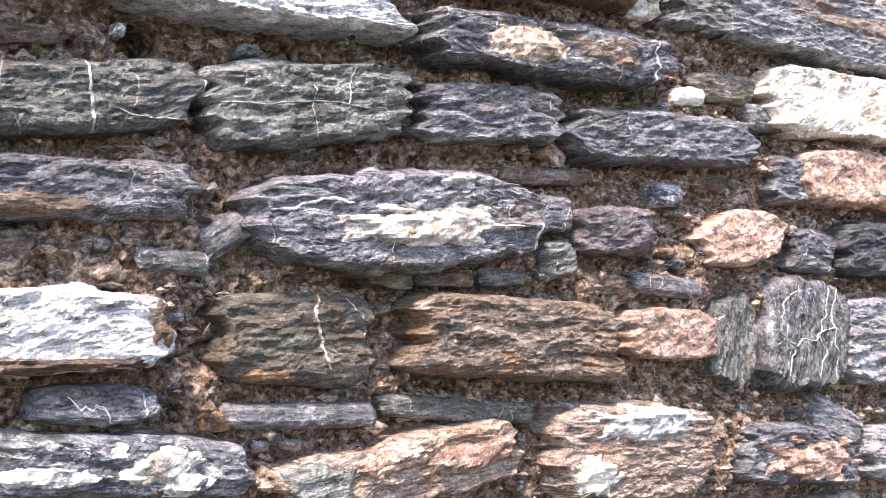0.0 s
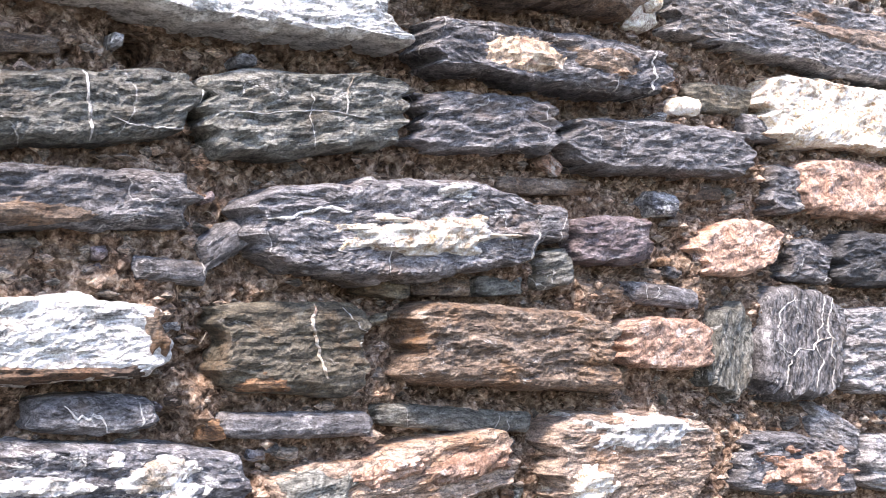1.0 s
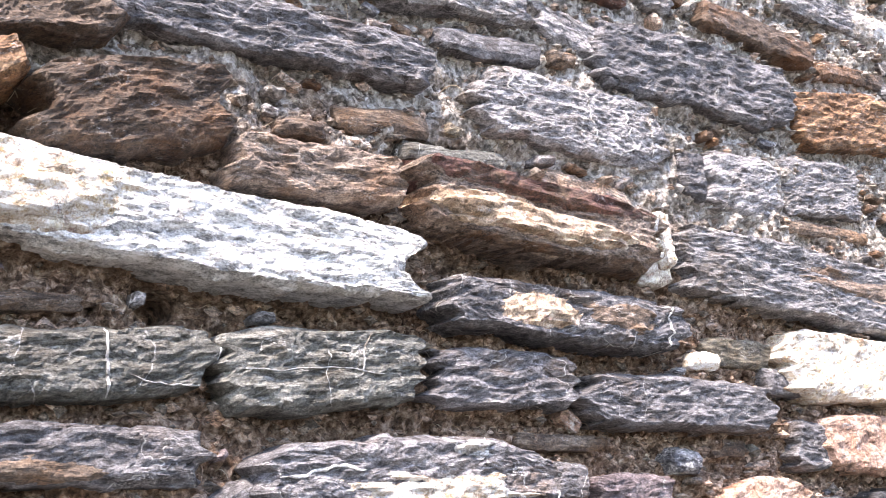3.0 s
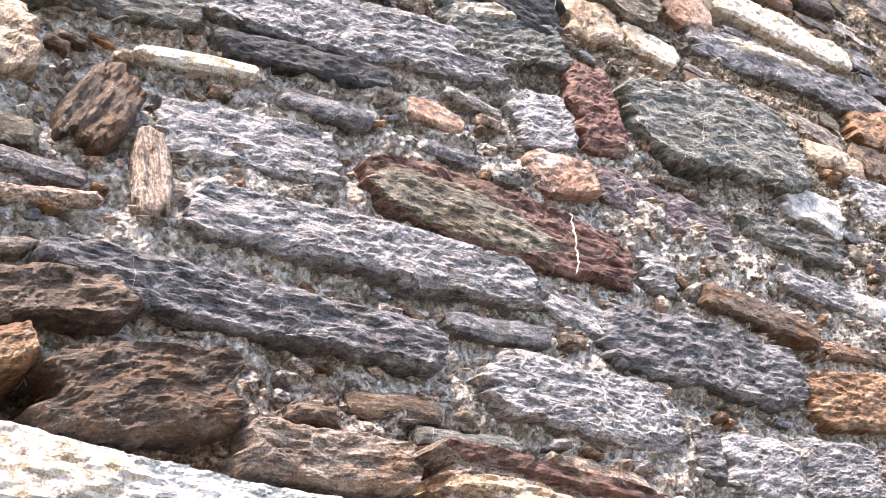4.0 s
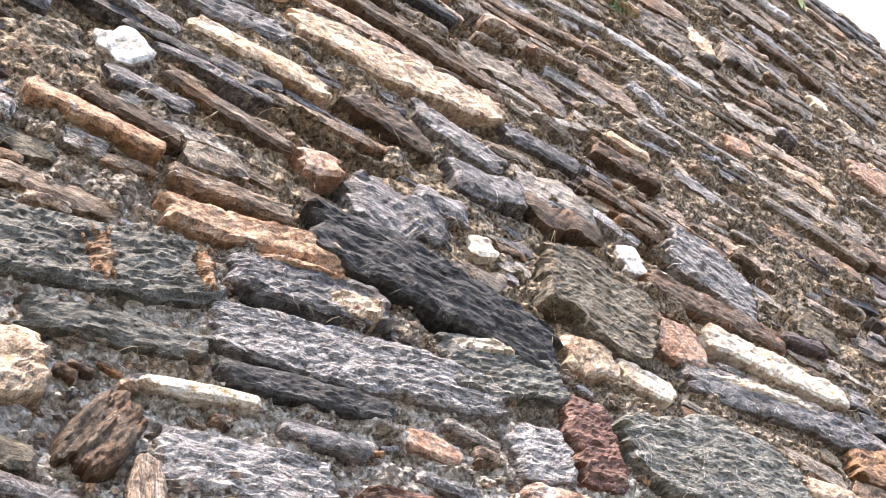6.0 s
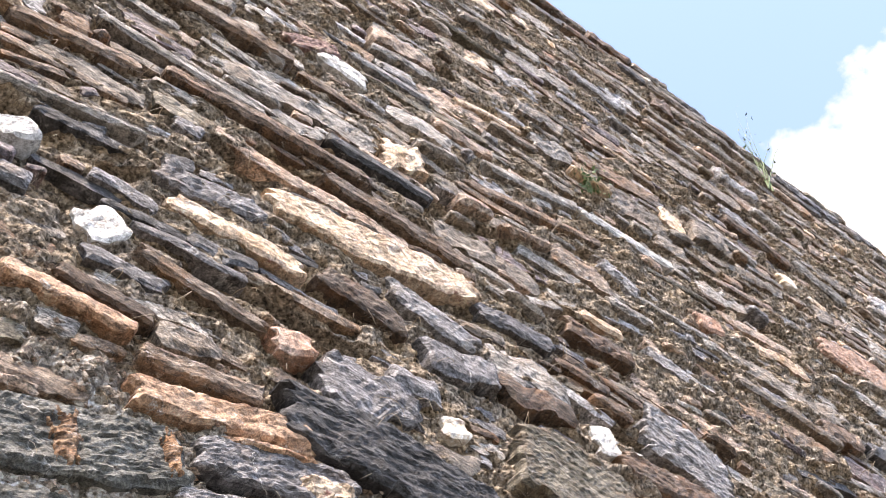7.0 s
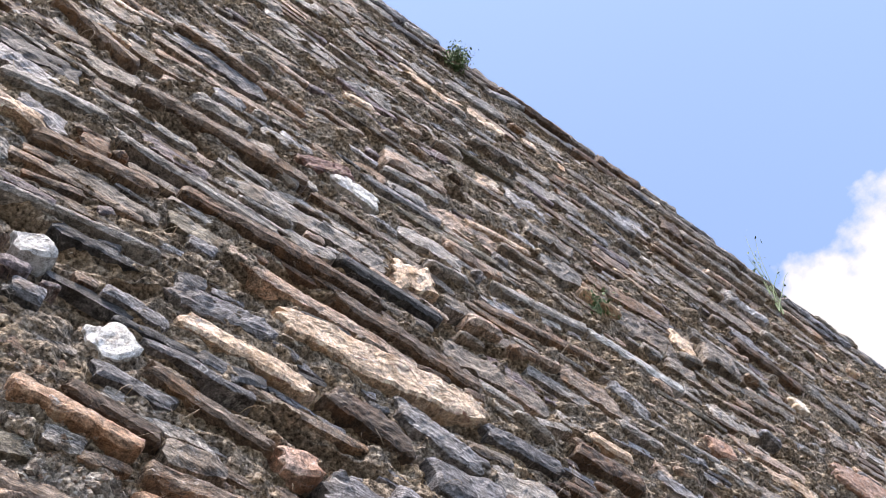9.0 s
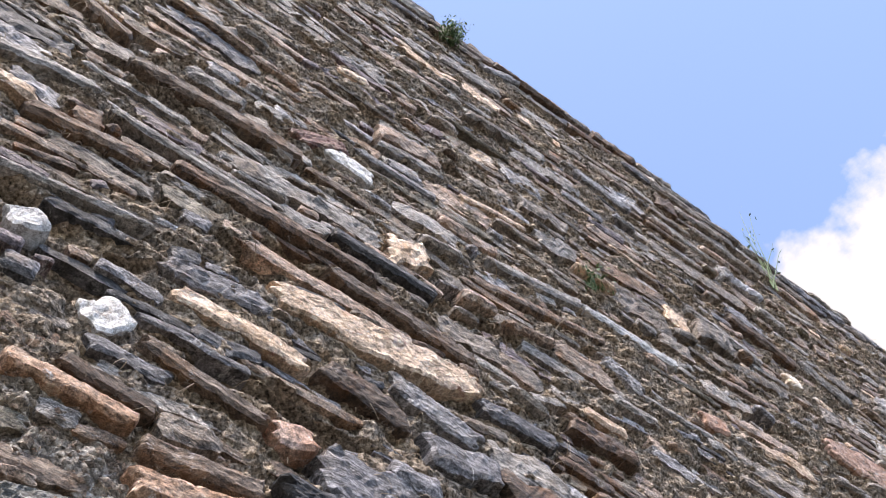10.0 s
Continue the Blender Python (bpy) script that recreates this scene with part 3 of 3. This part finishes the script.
stone(0.313, 4.504, 0.191, 0.044, -17.5, "ash", 0.060, 6.0)

# seams and crusts on them, and darker lower edges
vein(s1, 0.1, 0.95, 0.1, -0.95, 0.0065, "quartz", 0.03)
vein(s1, 0.97, 0.6, 0.97, -0.9, 0.004)
vein(s1, 0.25, -0.45, 0.9, -0.6, 0.003)
vein(s2, 0.35, 0.8, 0.3, -0.1, 0.003)
vein(s2, -0.9, 0.05, 0.5, -0.05, 0.003)
patch(s4, -0.3, 0.0, 0.55, 1.2, "tan", 0.005)
patch(s4, 0.35, 0.1, 0.6, 0.9, "brown", 0.004)
vein(s4, 0.75, 0.8, 0.72, -0.9, 0.007, "quartz", 0.35)
patch(s6, -0.72, 0.05, 1.05, 1.85, "cream", 0.012, 0.3)
patch(s10, 0.1, -0.1, 1.15, 0.8, "cream", 0.008, 0.6)
patch(s10, 0.3, 0.72, 0.3, 0.35, "quartz", 0.003, 0.9)
vein(s10, 0.93, 0.3, 0.85, -0.9, 0.007)
vein(s10, -0.9, 0.1, -0.4, 0.3, 0.008)
patch(s7, -0.3, -0.5, 0.9, 0.7, "brown", 0.004)
# umber strip along the lower edge
patch(s17, 0.1, -0.75, 1.7, 0.5, "umber", 0.006)
patch(s17, 0.92, 0.3, 0.3, 1.2, "brown", 0.006)
vein(s18, 0.12, 0.95, 0.38, -0.55, 0.0075, "cream", 0.15)
vein(s18, 0.6, 0.9, 0.85, 0.1, 0.003, "quartz", 0.3)
patch(s18, -0.4, -0.75, 0.6, 0.55, "rust", 0.004)
vein(s24, -0.5, 0.1, 0.2, -0.3, 0.006, "quartz", 0.6)
vein(s24, 0.6, 0.7, 0.65, -0.7, 0.003)
patch(s32, 0.1, 0.0, 1.5, 1.4, "pink", 0.008, 0.8)
patch(s28, 0.35, 0.1, 0.6, 1.3, "quartz", 0.004, 1.1)
patch(s28, -0.3, -0.2, 0.5, 0.6, "quartz", 0.003, 1.1)
patch(s30, 0.05, 0.62, 1.3, 0.75, "quartz", 0.006, 0.7)
patch(s30, -0.6, -0.4, 0.5, 0.7, "cream", 0.004, 0.9)
vein(s22, -0.9, 0.55, 0.9, 0.5, 0.003, "quartz", 0.25)
vein(s22, -0.8, -0.2, 0.9, -0.35, 0.0025, "quartz", 0.15)
vein(s22, -0.9, -0.6, 0.95, -0.5, 0.0035, "quartz", 0.15)
vein(s22, -0.3, 0.9, 0.1, -0.9, 0.003, "quartz", 0.3)
vein(s46, 0.9, 0.9, 0.95, -0.6, 0.012, "quartz", 0.2)
patch(s46, -0.05, 0.62, 1.95, 0.75, "wine", 0.008, 0.25)
patch(s46, -0.05, -0.25, 1.7, 0.85, "tan", 0.011, 0.4)
# shade of the underside, painted as an umber strip along the bottom
patch(s46, -0.1, -0.9, 1.8, 0.35, "umber", 0.006, 0.3)
patch(s44, -0.35, -0.1, 1.2, 1.5, "olive", 0.004, 0.4)
vein(s44, 0.42, 0.9, 0.45, -0.9, 0.004, "cream")
vein(s49, -0.7, 0.7, -0.6, -0.5, 0.006, "quartz", 0.5)
vein(s49, 0.05, 0.8, 0.2, -0.7, 0.003)
vein(s49, 0.55, 0.5, 0.5, -0.8, 0.004, "quartz", 0.3)
vein(s49, 0.75, 0.5, 0.8, -0.6, 0.003)
patch(s61, -0.2, 0.55, 0.9, 0.5, "cream", 0.005, 0.8)
patch(s67, -0.1, 0.45, 1.1, 0.6, "cream", 0.005, 0.7)
patch(s72, 0.55, -0.25, 0.7, 1.0, "tan", 0.008, 0.5)
patch(s72, -0.05, 0.75, 1.2, 0.3, "orange", 0.006, 0.4)
patch(s74, 0.05, 0.0, 0.22, 1.5, "rust", 0.006, 0.7)
patch(s74, 0.85, 0.0, 0.15, 1.2, "rust", 0.006, 0.7)
patch(s16, 0.2, 0.2, 1.2, 0.7, "pinkgrey", 0.003, 0.8)
patch(s29, 0.5, 0.1, 0.9, 0.8, "pink", 0.009, 0.7)
patch(s29, -0.75, 0.1, 0.6, 1.6, "green", 0.006, 0.6)
patch(s29, -0.1, 0.5, 0.6, 0.6, "pink", 0.009, 0.7)


# ---- the stones between, laid in courses wherever there is room ----
CELL = 0.01
taken = np.zeros((int((RIGHT - LEFT) / CELL), int((TOP + 0.3) / CELL)), bool)
gu, gv = np.meshgrid(LEFT + CELL * (np.arange(taken.shape[0]) + 0.5), CELL * (np.arange(taken.shape[1]) + 0.5), indexing="ij")


def cells(u, v, length, height, tilt, grow):
    r = math.hypot(length, height) / 2 + grow
    i0, i1 = max(int((u - r - LEFT) / CELL), 0), int((u + r - LEFT) / CELL) + 1
    j0, j1 = max(int((v - r) / CELL), 0), int((v + r) / CELL) + 1
    a, b = gu[i0:i1, j0:j1] - u, gv[i0:i1, j0:j1] - v
    c, s = math.cos(radians(tilt)), math.sin(radians(tilt))
    inside = (np.abs(a * c + b * s) < length / 2 + grow) & (np.abs(b * c - a * s) < height / 2 + grow)
    return (slice(i0, i1), slice(j0, j1)), inside


for box in boxes_made:
    where, inside = cells(*box, 0.004)
    taken[where] |= inside
for hu, hv, wide, high in HOLLOWS:
    where, inside = cells(hu, hv, wide * 1.6, high * 1.6, 4, 0.0)
    taken[where] |= inside
rng = random.Random(4)
FILL = "dark green olive slate plum brown umber brown drab olive dark pinkgrey drab ash rust mixed brown umber".split()
HIGH_FILL = "drab drab drab ash ash ash ash ash brown brown olive drab umber pinkgrey ash pinkgrey pinkgrey dark plum drab pinkgrey ash ash tan drab slate".split()
MID_FILL = "dark black umber umber brown drab drab olive plum dark slate ash black brown".split()
loose = {}
nearest = 0


def slope_at(u, v):
    """The lie of the courses: rising a little towards the low left."""
    return 3 + 9 * max(0.0, min(1.0, (1.0 - u) / 1.2)) * max(0.0, min(1.0, (4.6 - v) / 1.5))


def try_stone(u, v, length, height, room):
    global nearest
    tilt = slope_at(u, v) + rng.gauss(0, 20 if length < 0.05 else 7.5 if v > 3.0 else 3.5)
    where, inside = cells(u, v, length, height, tilt, 0.0)
    if inside.sum() == 0 or (taken[where] & inside).sum() > room * inside.sum():
        return
    taken[where] |= inside
    kind = rng.choice(FILL if v < 3.1 else MID_FILL if v < rng.uniform(3.5, 4.5) else HIGH_FILL)
    out = rng.uniform(0.012, 0.035) if v < 2.9 else rng.uniform(0.025, 0.042) if rng.random() < 0.12 else rng.uniform(-0.002, 0.018)
    seen = -0.8 < u < 4.4 and 1.1 < v
    cell = 0.007 if v < 3 else 0.013 if seen else 0.05
    if not seen:
        out *= 0.8
    verts, faces, info = stone_shape(length * 1.06, height * 1.1, out, rng.uniform(0, 900), cell, rng.uniform(4, 10), SOFT[kind][6] if kind in SOFT else 1.0, 120, 1.0, 1.0 if v < 3.0 else 1.5)
    place = pose(u, 0, v, 0, -tilt, 0)
    if seen and v < 4.0 and length > 0.05 and nearest < 160:
        nearest += 1
        part("stone", mesh_of("stone", verts, faces, ROCKS[kind], False), wall, place)
        return
    m = np.array(place)
    verts = verts @ m[:3, :3].T + m[:3, 3]
    vs, fs = loose.setdefault(kind, ([], []))
    fs.append(faces + sum(len(a) for a in vs))
    vs.append(verts)


# low and middle: larger gaps of mortar, few small stones
for _ in range(2600):
    v = rng.uniform(1.0, 3.1)
    try_stone(rng.uniform(-0.2, 2.9), v, rng.uniform(0.05, 0.2 if v < 2.2 else 0.26), rng.uniform(0.022, 0.05), 0.02)
# chips of stone in the mortar
for _ in range(1500):
    try_stone(rng.uniform(0.2, 2.2), rng.uniform(1.15, 2.9), rng.uniform(0.012, 0.045), rng.uniform(0.008, 0.02), 0.0)
# above: thin slabs, close set
for wide, high, room, tries in ((0.42, 0.085, 0.02, 500), (0.2, 0.11, 0.02, 500), (0.4, 0.042, 0.02, 2500), (0.24, 0.05, 0.03, 8000), (0.14, 0.034, 0.05, 11000), (0.08, 0.026, 0.08, 7000)):
    for _ in range(tries):
        try_stone(rng.uniform(-1.0, 4.7), rng.uniform(2.75, TOP - 0.2), wide * rng.uniform(0.5, 1.4), high * rng.uniform(0.55, 1.45), room)
# far ends and foot, out of sight
for wide, high, tries in ((0.4, 0.13, 3000), (0.22, 0.08, 3000)):
    for _ in range(tries):
        u, v = rng.uniform(LEFT + 0.2, RIGHT - 0.2), rng.uniform(0.05, TOP - 0.1)
        if -1.0 < u < 4.7 and v > 1.15:
            continue
        try_stone(u, v, wide * rng.uniform(0.6, 1.3), high * rng.uniform(0.7, 1.3), 0.02)
# the top courses: flat capping stones on a line that sinks a little along the wall
def top_at(u):
    return TOP + 0.10 - 0.03 * min(max(0.0, u - 1.5), 2.6) ** 2 - 0.1 * max(0.0, u - 4.1)


for below in (0.16, 0.095, 0.03):
    u = LEFT + rng.uniform(0.05, 0.2)
    while u < RIGHT - 0.3:
        length, height = rng.uniform(0.16, 0.5), rng.uniform(0.05, 0.075)
        verts, faces, info = stone_shape(length, height, rng.uniform(0.015, 0.045), rng.uniform(0, 900), 0.014, 7.0)
        kind = rng.choice(["umber", "olive", "drab", "drab", "ash", "dark"])
        m = np.array(pose(u + length / 2, 0.0, top_at(u + length / 2) - below + rng.uniform(-0.012, 0.014), 0, rng.uniform(-3, 3), 0))
        vs, fs = loose.setdefault(kind, ([], []))
        fs.append(faces + sum(len(a) for a in vs))
        vs.append(verts @ m[:3, :3].T + m[:3, 3])
        u += length * 0.97
for kind, (vs, fs) in loose.items():
    tagged(part("small_stones", mesh_of("small_stones", np.concatenate(vs), np.concatenate(fs), LOOSE[kind], False), wall), kind="stuff")

# ---- mortar between the stones ----
gaps = np.zeros(taken.shape)
for drop, share in ((1, 1.0), (2, 0.9), (3, 0.5)):
    gaps[:, :-drop] = np.maximum(gaps[:, :-drop], share * taken[:, drop:])
gaps[taken] = 0.25


def below_stones(u, v):
    """How near under a stone's lower edge a place lies, 0 to 1."""
    i, j = np.clip((u - LEFT) / CELL - 0.5, 0, gaps.shape[0] - 1.01), np.clip(v / CELL - 0.5, 0, gaps.shape[1] - 1.01)
    i0, j0 = i.astype(int), j.astype(int)
    fi, fj = i - i0, j - j0
    return (gaps[i0, j0] * (1 - fi) + gaps[i0 + 1, j0] * fi) * (1 - fj) + (gaps[i0, j0 + 1] * (1 - fi) + gaps[i0 + 1, j0 + 1] * fi) * fj


def mortar_depth(u, v, rough):
    """The mortar's face: nearly flush in the lime-pointed band, washed out above."""
    flush = np.clip((v - 2.0) / 0.2, 0, 1) * np.clip((3.1 - v) / 0.5, 0, 1)
    above = np.clip((v - 3.0) / 0.6, 0, 1)
    y = -0.010 - 0.002 * flush + 0.001 * above
    y = y + (0.016 - 0.005 * flush - 0.003 * above) * fbm(u * 6, v * 7, 3.1, 3) + rough * (1 - 0.4 * flush) * (1 - above) * fbm(u * 26, v * 30, 7.7, 5, 0.62)
    y = y + 0.8 * rough * above * fbm(u * 13 + 0.6 * v, v * 48 - 4 * u, 4.4, 5, 0.62)
    # washed out here and there, deeper above
    y = y + (0.03 + 0.03 * above) * np.clip(fbm(u * 3.5, v * 11, 9.3, 4, 0.6) - 0.3, 0, 0.8)
    # joints sunk below the stones, shaped so to deepen the shade under them
    y = y + (0.022 + 0.004 * above - 0.008 * flush) * below_stones(u, v) * np.clip(0.62 + 0.8 * fbm(u * 8, v * 11, 1.9, 3), 0, 1)
    for hu, hv, wide, high in HOLLOWS:
        y = y + 0.09 * np.exp(-(((u - hu) / wide) ** 2 + ((v - hv) / high) ** 2) ** 2)
    return np.minimum(y, 0.09)


def mortar_sheet(name, u0, u1, v0, v1, step, rough):
    nu, nv = int((u1 - u0) / step) + 1, int((v1 - v0) / step) + 1
    u, v = (a.ravel() for a in np.meshgrid(np.linspace(u0, u1, nu), np.linspace(v0, v1, nv)))
    return part(name, mesh_of(name, np.stack([u, mortar_depth(u, v, rough), v], 1), grid_faces(nu, nv), MORTAR, False), wall)


mortar_sheet("mortar", -0.1, 2.5, 1.1, 2.4, 0.0045, 0.018)
mortar_sheet("mortar", -0.6, 2.6, 2.4, 3.4, 0.007, 0.017)
mortar_sheet("mortar", -0.6, 4.6, 3.4, TOP - 0.01, 0.0105, 0.018)
mortar_sheet("mortar", 2.6, 4.6, 2.4, 3.4, 0.03, 0.016)
mortar_sheet("mortar", LEFT, -0.1, -0.2, 2.4, 0.05, 0.016)
mortar_sheet("mortar", 2.5, RIGHT, -0.2, 2.4, 0.05, 0.016)
mortar_sheet("mortar", -0.1, 2.5, -0.2, 1.1, 0.05, 0.016)
mortar_sheet("mortar", LEFT, -0.6, 2.4, TOP - 0.01, 0.06, 0.016)
mortar_sheet("mortar", 4.6, RIGHT, 2.4, TOP - 0.01, 0.06, 0.016)

# ---- crumbs of mortar and grit caught in the joints ----
n = 24000
u, v = np.array([rng.uniform(-0.1, 2.4) for _ in range(n)]), np.array([rng.uniform(1.15, 3.2) for _ in range(n)])
size = np.array([0.0015 + 0.011 * rng.random() ** 3 for _ in range(n)])
base = mortar_depth(u, v, 0.02)
octa = np.array([(1, 0, 0), (-1, 0, 0), (0, 1, 0), (0, -1, 0), (0, 0, 1), (0, 0, -1)], float)
tri = np.array([(0, 2, 4), (2, 1, 4), (1, 3, 4), (3, 0, 4), (2, 0, 5), (1, 2, 5), (3, 1, 5), (0, 3, 5)])
jag = np.random.default_rng(5).uniform(0.5, 1.4, (n, 6, 1))
verts = np.stack([u, base - 0.002, v], 1)[:, None] + octa[None] * jag * size[:, None, None] * np.array([1.3, 1, 0.8])
third = n // 3
for k, tone in enumerate((MORTAR, LOOSE["drab"], LOOSE["pinkgrey"])):
    own = verts[k * third:(k + 1) * third]
    tagged(part("grit", mesh_of("grit", own.reshape(-1, 3), (tri[None] + 6 * np.arange(third)[:, None, None]).reshape(-1, 3), tone, False), wall), kind="stuff")


# ---- dry stems and roots that hang out of the joints ----
def tube(points, radius, sides=4):
    pts = np.array(points)
    along = np.gradient(pts, axis=0)
    along /= np.linalg.norm(along, axis=1)[:, None] + 1e-9
    side = np.cross(along, (0.3, 1.0, 0.2))
    side /= np.linalg.norm(side, axis=1)[:, None] + 1e-9
    other = np.cross(along, side)
    taper = np.linspace(1, 0.35, len(pts))[:, None, None] * radius
    ring = [side * math.cos(6.2832 * k / sides) + other * math.sin(6.2832 * k / sides) for k in range(sides)]
    verts = (pts[:, None] + np.stack(ring, 1) * taper).reshape(-1, 3)
    faces = [(i * sides + k, i * sides + (k + 1) % sides, (i + 1) * sides + (k + 1) % sides, (i + 1) * sides + k) for i in range(len(pts) - 1) for k in range(sides)]
    return verts, np.array(faces)


def stems(count, u0, u1, v0, v1, longest, radius, seed, up=0.0):
    """Fine dry stems, each rooted in a joint."""
    r = random.Random(seed)
    vs, fs, total = [], [], 0
    for _ in range(count):
        u, v = r.uniform(u0, u1), r.uniform(v0, v1)
        size = longest * r.uniform(0.25, 1)
        du, dy = r.gauss(0, 0.5), r.uniform(0.25, 0.8)
        pts = []
        for i in range(7):
            a = i / 6
            pts.append((u + size * (du * a + 0.25 * math.sin(a * 3 + u * 40) * a), 0.005 - size * dy * math.sin(a * 2.2), v + size * ((0.8 * up + 0.2) * a - (1.1 - up) * a * a)))
        verts, faces = tube(pts, radius * r.uniform(0.5, 1.2))
        vs.append(verts)
        fs.append(faces + total)
        total += len(verts)
    return np.concatenate(vs), np.concatenate(fs)


for count, *rest in ((2600, 0.2, 2.2, 1.2, 2.1, 0.018, 0.0006, 4, 0.5), (1200, 0.0, 2.3, 2.05, 3.2, 0.022, 0.0007, 5, 0.4), (700, 0.2, 2.2, 1.2, 2.1, 0.045, 0.0007, 1, 0.3), (500, 0.0, 2.3, 2.05, 3.2, 0.06, 0.0009, 2, 0.2), (750, -0.5, 4.0, 3.1, 6.6, 0.12, 0.0012, 3, 0.25)):
    verts, faces = stems(count, *rest)
    tagged(new("dry_stems", mesh_of("dry_stems", verts, faces, STRAW)), "thin dry stems and rootlets hanging from the joints", "dry grass", kind="stuff")


# ---- plants at the top ----
def leafy(name, label, base, branches, spread, rise, leaves, leaf_size, seed, stem_radius, stem_material):
    r = random.Random(seed)
    plant = tagged(new(name), label, "plant")
    plant.location = base
    lv, lf = [], []
    for _ in range(branches):
        du, dy, size = r.gauss(0, spread), -abs(r.gauss(0, spread * 0.7)), rise * r.uniform(0.5, 1.0)
        pts = [(du * a * a + 0.02 * math.sin(5 * a + du * 30), dy * a, size * a) for a in np.linspace(0, 1, 8)]
        verts, faces = tube(pts, stem_radius)
        part("stem", mesh_of("stem", verts, faces, stem_material), plant)
        for _ in range(leaves):
            a = r.uniform(0.35, 1.0)
            p = Vector((du * a * a, dy * a, size * a)) + Vector((r.gauss(0, 1), r.gauss(0, 1), r.gauss(0, 1))) * leaf_size * 2.0
            m = Euler((r.uniform(0, 6), r.uniform(0, 6), r.uniform(0, 6))).to_matrix()
            w = leaf_size * r.uniform(0.5, 1.1)
            k = len(lv)
            lv.extend(p + m @ Vector(c) * w for c in ((-1, 0, 0), (0, -0.45, 0.12), (1, 0, 0), (0, 0.45, 0.12)))
            lf.append((k, k + 1, k + 2, k + 3))
    part("foliage", mesh_of("foliage", lv, lf, LEAF, False), plant)
    return plant


leafy("bush", "small green bush growing from the top joint of the wall", (0.955, -0.04, 6.66), 34, 0.04, 0.12, 34, 0.011, 8, 0.0012, STRAW)
leafy("weed", "tall spindly weed with few small leaves near the wall top", (2.99, -0.03, 6.42), 7, 0.08, 0.95, 6, 0.014, 9, 0.0032, LEAF)
leafy("grass_tuft", "small green grass tuft rooted in a wall joint", (1.575, -0.03, 4.95), 16, 0.05, 0.12, 3, 0.014, 10, 0.0015, LEAF)

# ---- ground, and the sky's cloud ----
nu = 61
gx, gy = (a.ravel() for a in np.meshgrid(np.sign(np.linspace(-1, 1, nu)) * np.abs(np.linspace(-1, 1, nu)) ** 3 * 3000, np.sign(np.linspace(-1, 1, nu)) * np.abs(np.linspace(-1, 1, nu)) ** 3 * 3000))
gz = 0.02 * fbm(gx * 1.2, gy * 1.2, 2, 3) * np.exp(-np.hypot(gx, gy) / 60)
tagged(new("ground", mesh_of("ground", np.stack([gx, gy, gz], 1), grid_faces(nu, nu), SOIL)), "bare trodden earth at the foot of the wall", "ground", kind="structure")


def cloud_material():
    m, link, shader, add = nodes_of("cloud")
    where = add("TexCoord").outputs["Object"]
    n = add("TexNoise", Scale=0.016, Detail=8.0, Roughness=0.55)
    link(where, n.inputs["Vector"])
    size = add("VectorMath")
    size.operation = "LENGTH"
    scaled = mapped(add, link, where, (1 / 342, 1 / 342, 1))
    link(scaled, size.inputs[0])
    edge = add("Math")
    edge.operation = "SUBTRACT"
    calmer = add("MapRange", To_Min=0.3, To_Max=0.7)
    link(n.outputs["Fac"], calmer.inputs["Value"])
    link(calmer.outputs[0], edge.inputs[0])
    half = add("Math")
    half.operation = "MULTIPLY"
    half.inputs[1].default_value = 0.75
    link(size.outputs["Value"], half.inputs[0])
    link(half.outputs[0], edge.inputs[1])
    mask = add("MapRange", From_Min=-0.02, From_Max=0.05)
    link(edge.outputs[0], mask.inputs["Value"])
    glow = add("Emission", Strength=0.27)
    glow.inputs["Color"].default_value = (0.95, 0.97, 1.0, 1)
    clear = add("BsdfTransparent")
    mix = add("MixShader")
    link(mask.outputs[0], mix.inputs[0])
    link(clear.outputs[0], mix.inputs[1])
    link(glow.outputs[0], mix.inputs[2])
    out = [x for x in m.node_tree.nodes if x.type == "OUTPUT_MATERIAL"][0]
    link(mix.outputs[0], out.inputs["Surface"])
    return m


CLOUD_WAY = Vector((0.6966, 0.1285, 0.7059))
cloud = tagged(new("cloud", mesh_of("cloud", [(-450, -450, 0), (450, -450, 0), (450, 450, 0), (-450, 450, 0)], [(0, 1, 2, 3)], cloud_material(), False)), "bright white cumulus cloud in a blue sky", "cloud", kind="structure")
cloud.matrix_world = look(CLOUD_WAY * 900, (0, 0, 0))
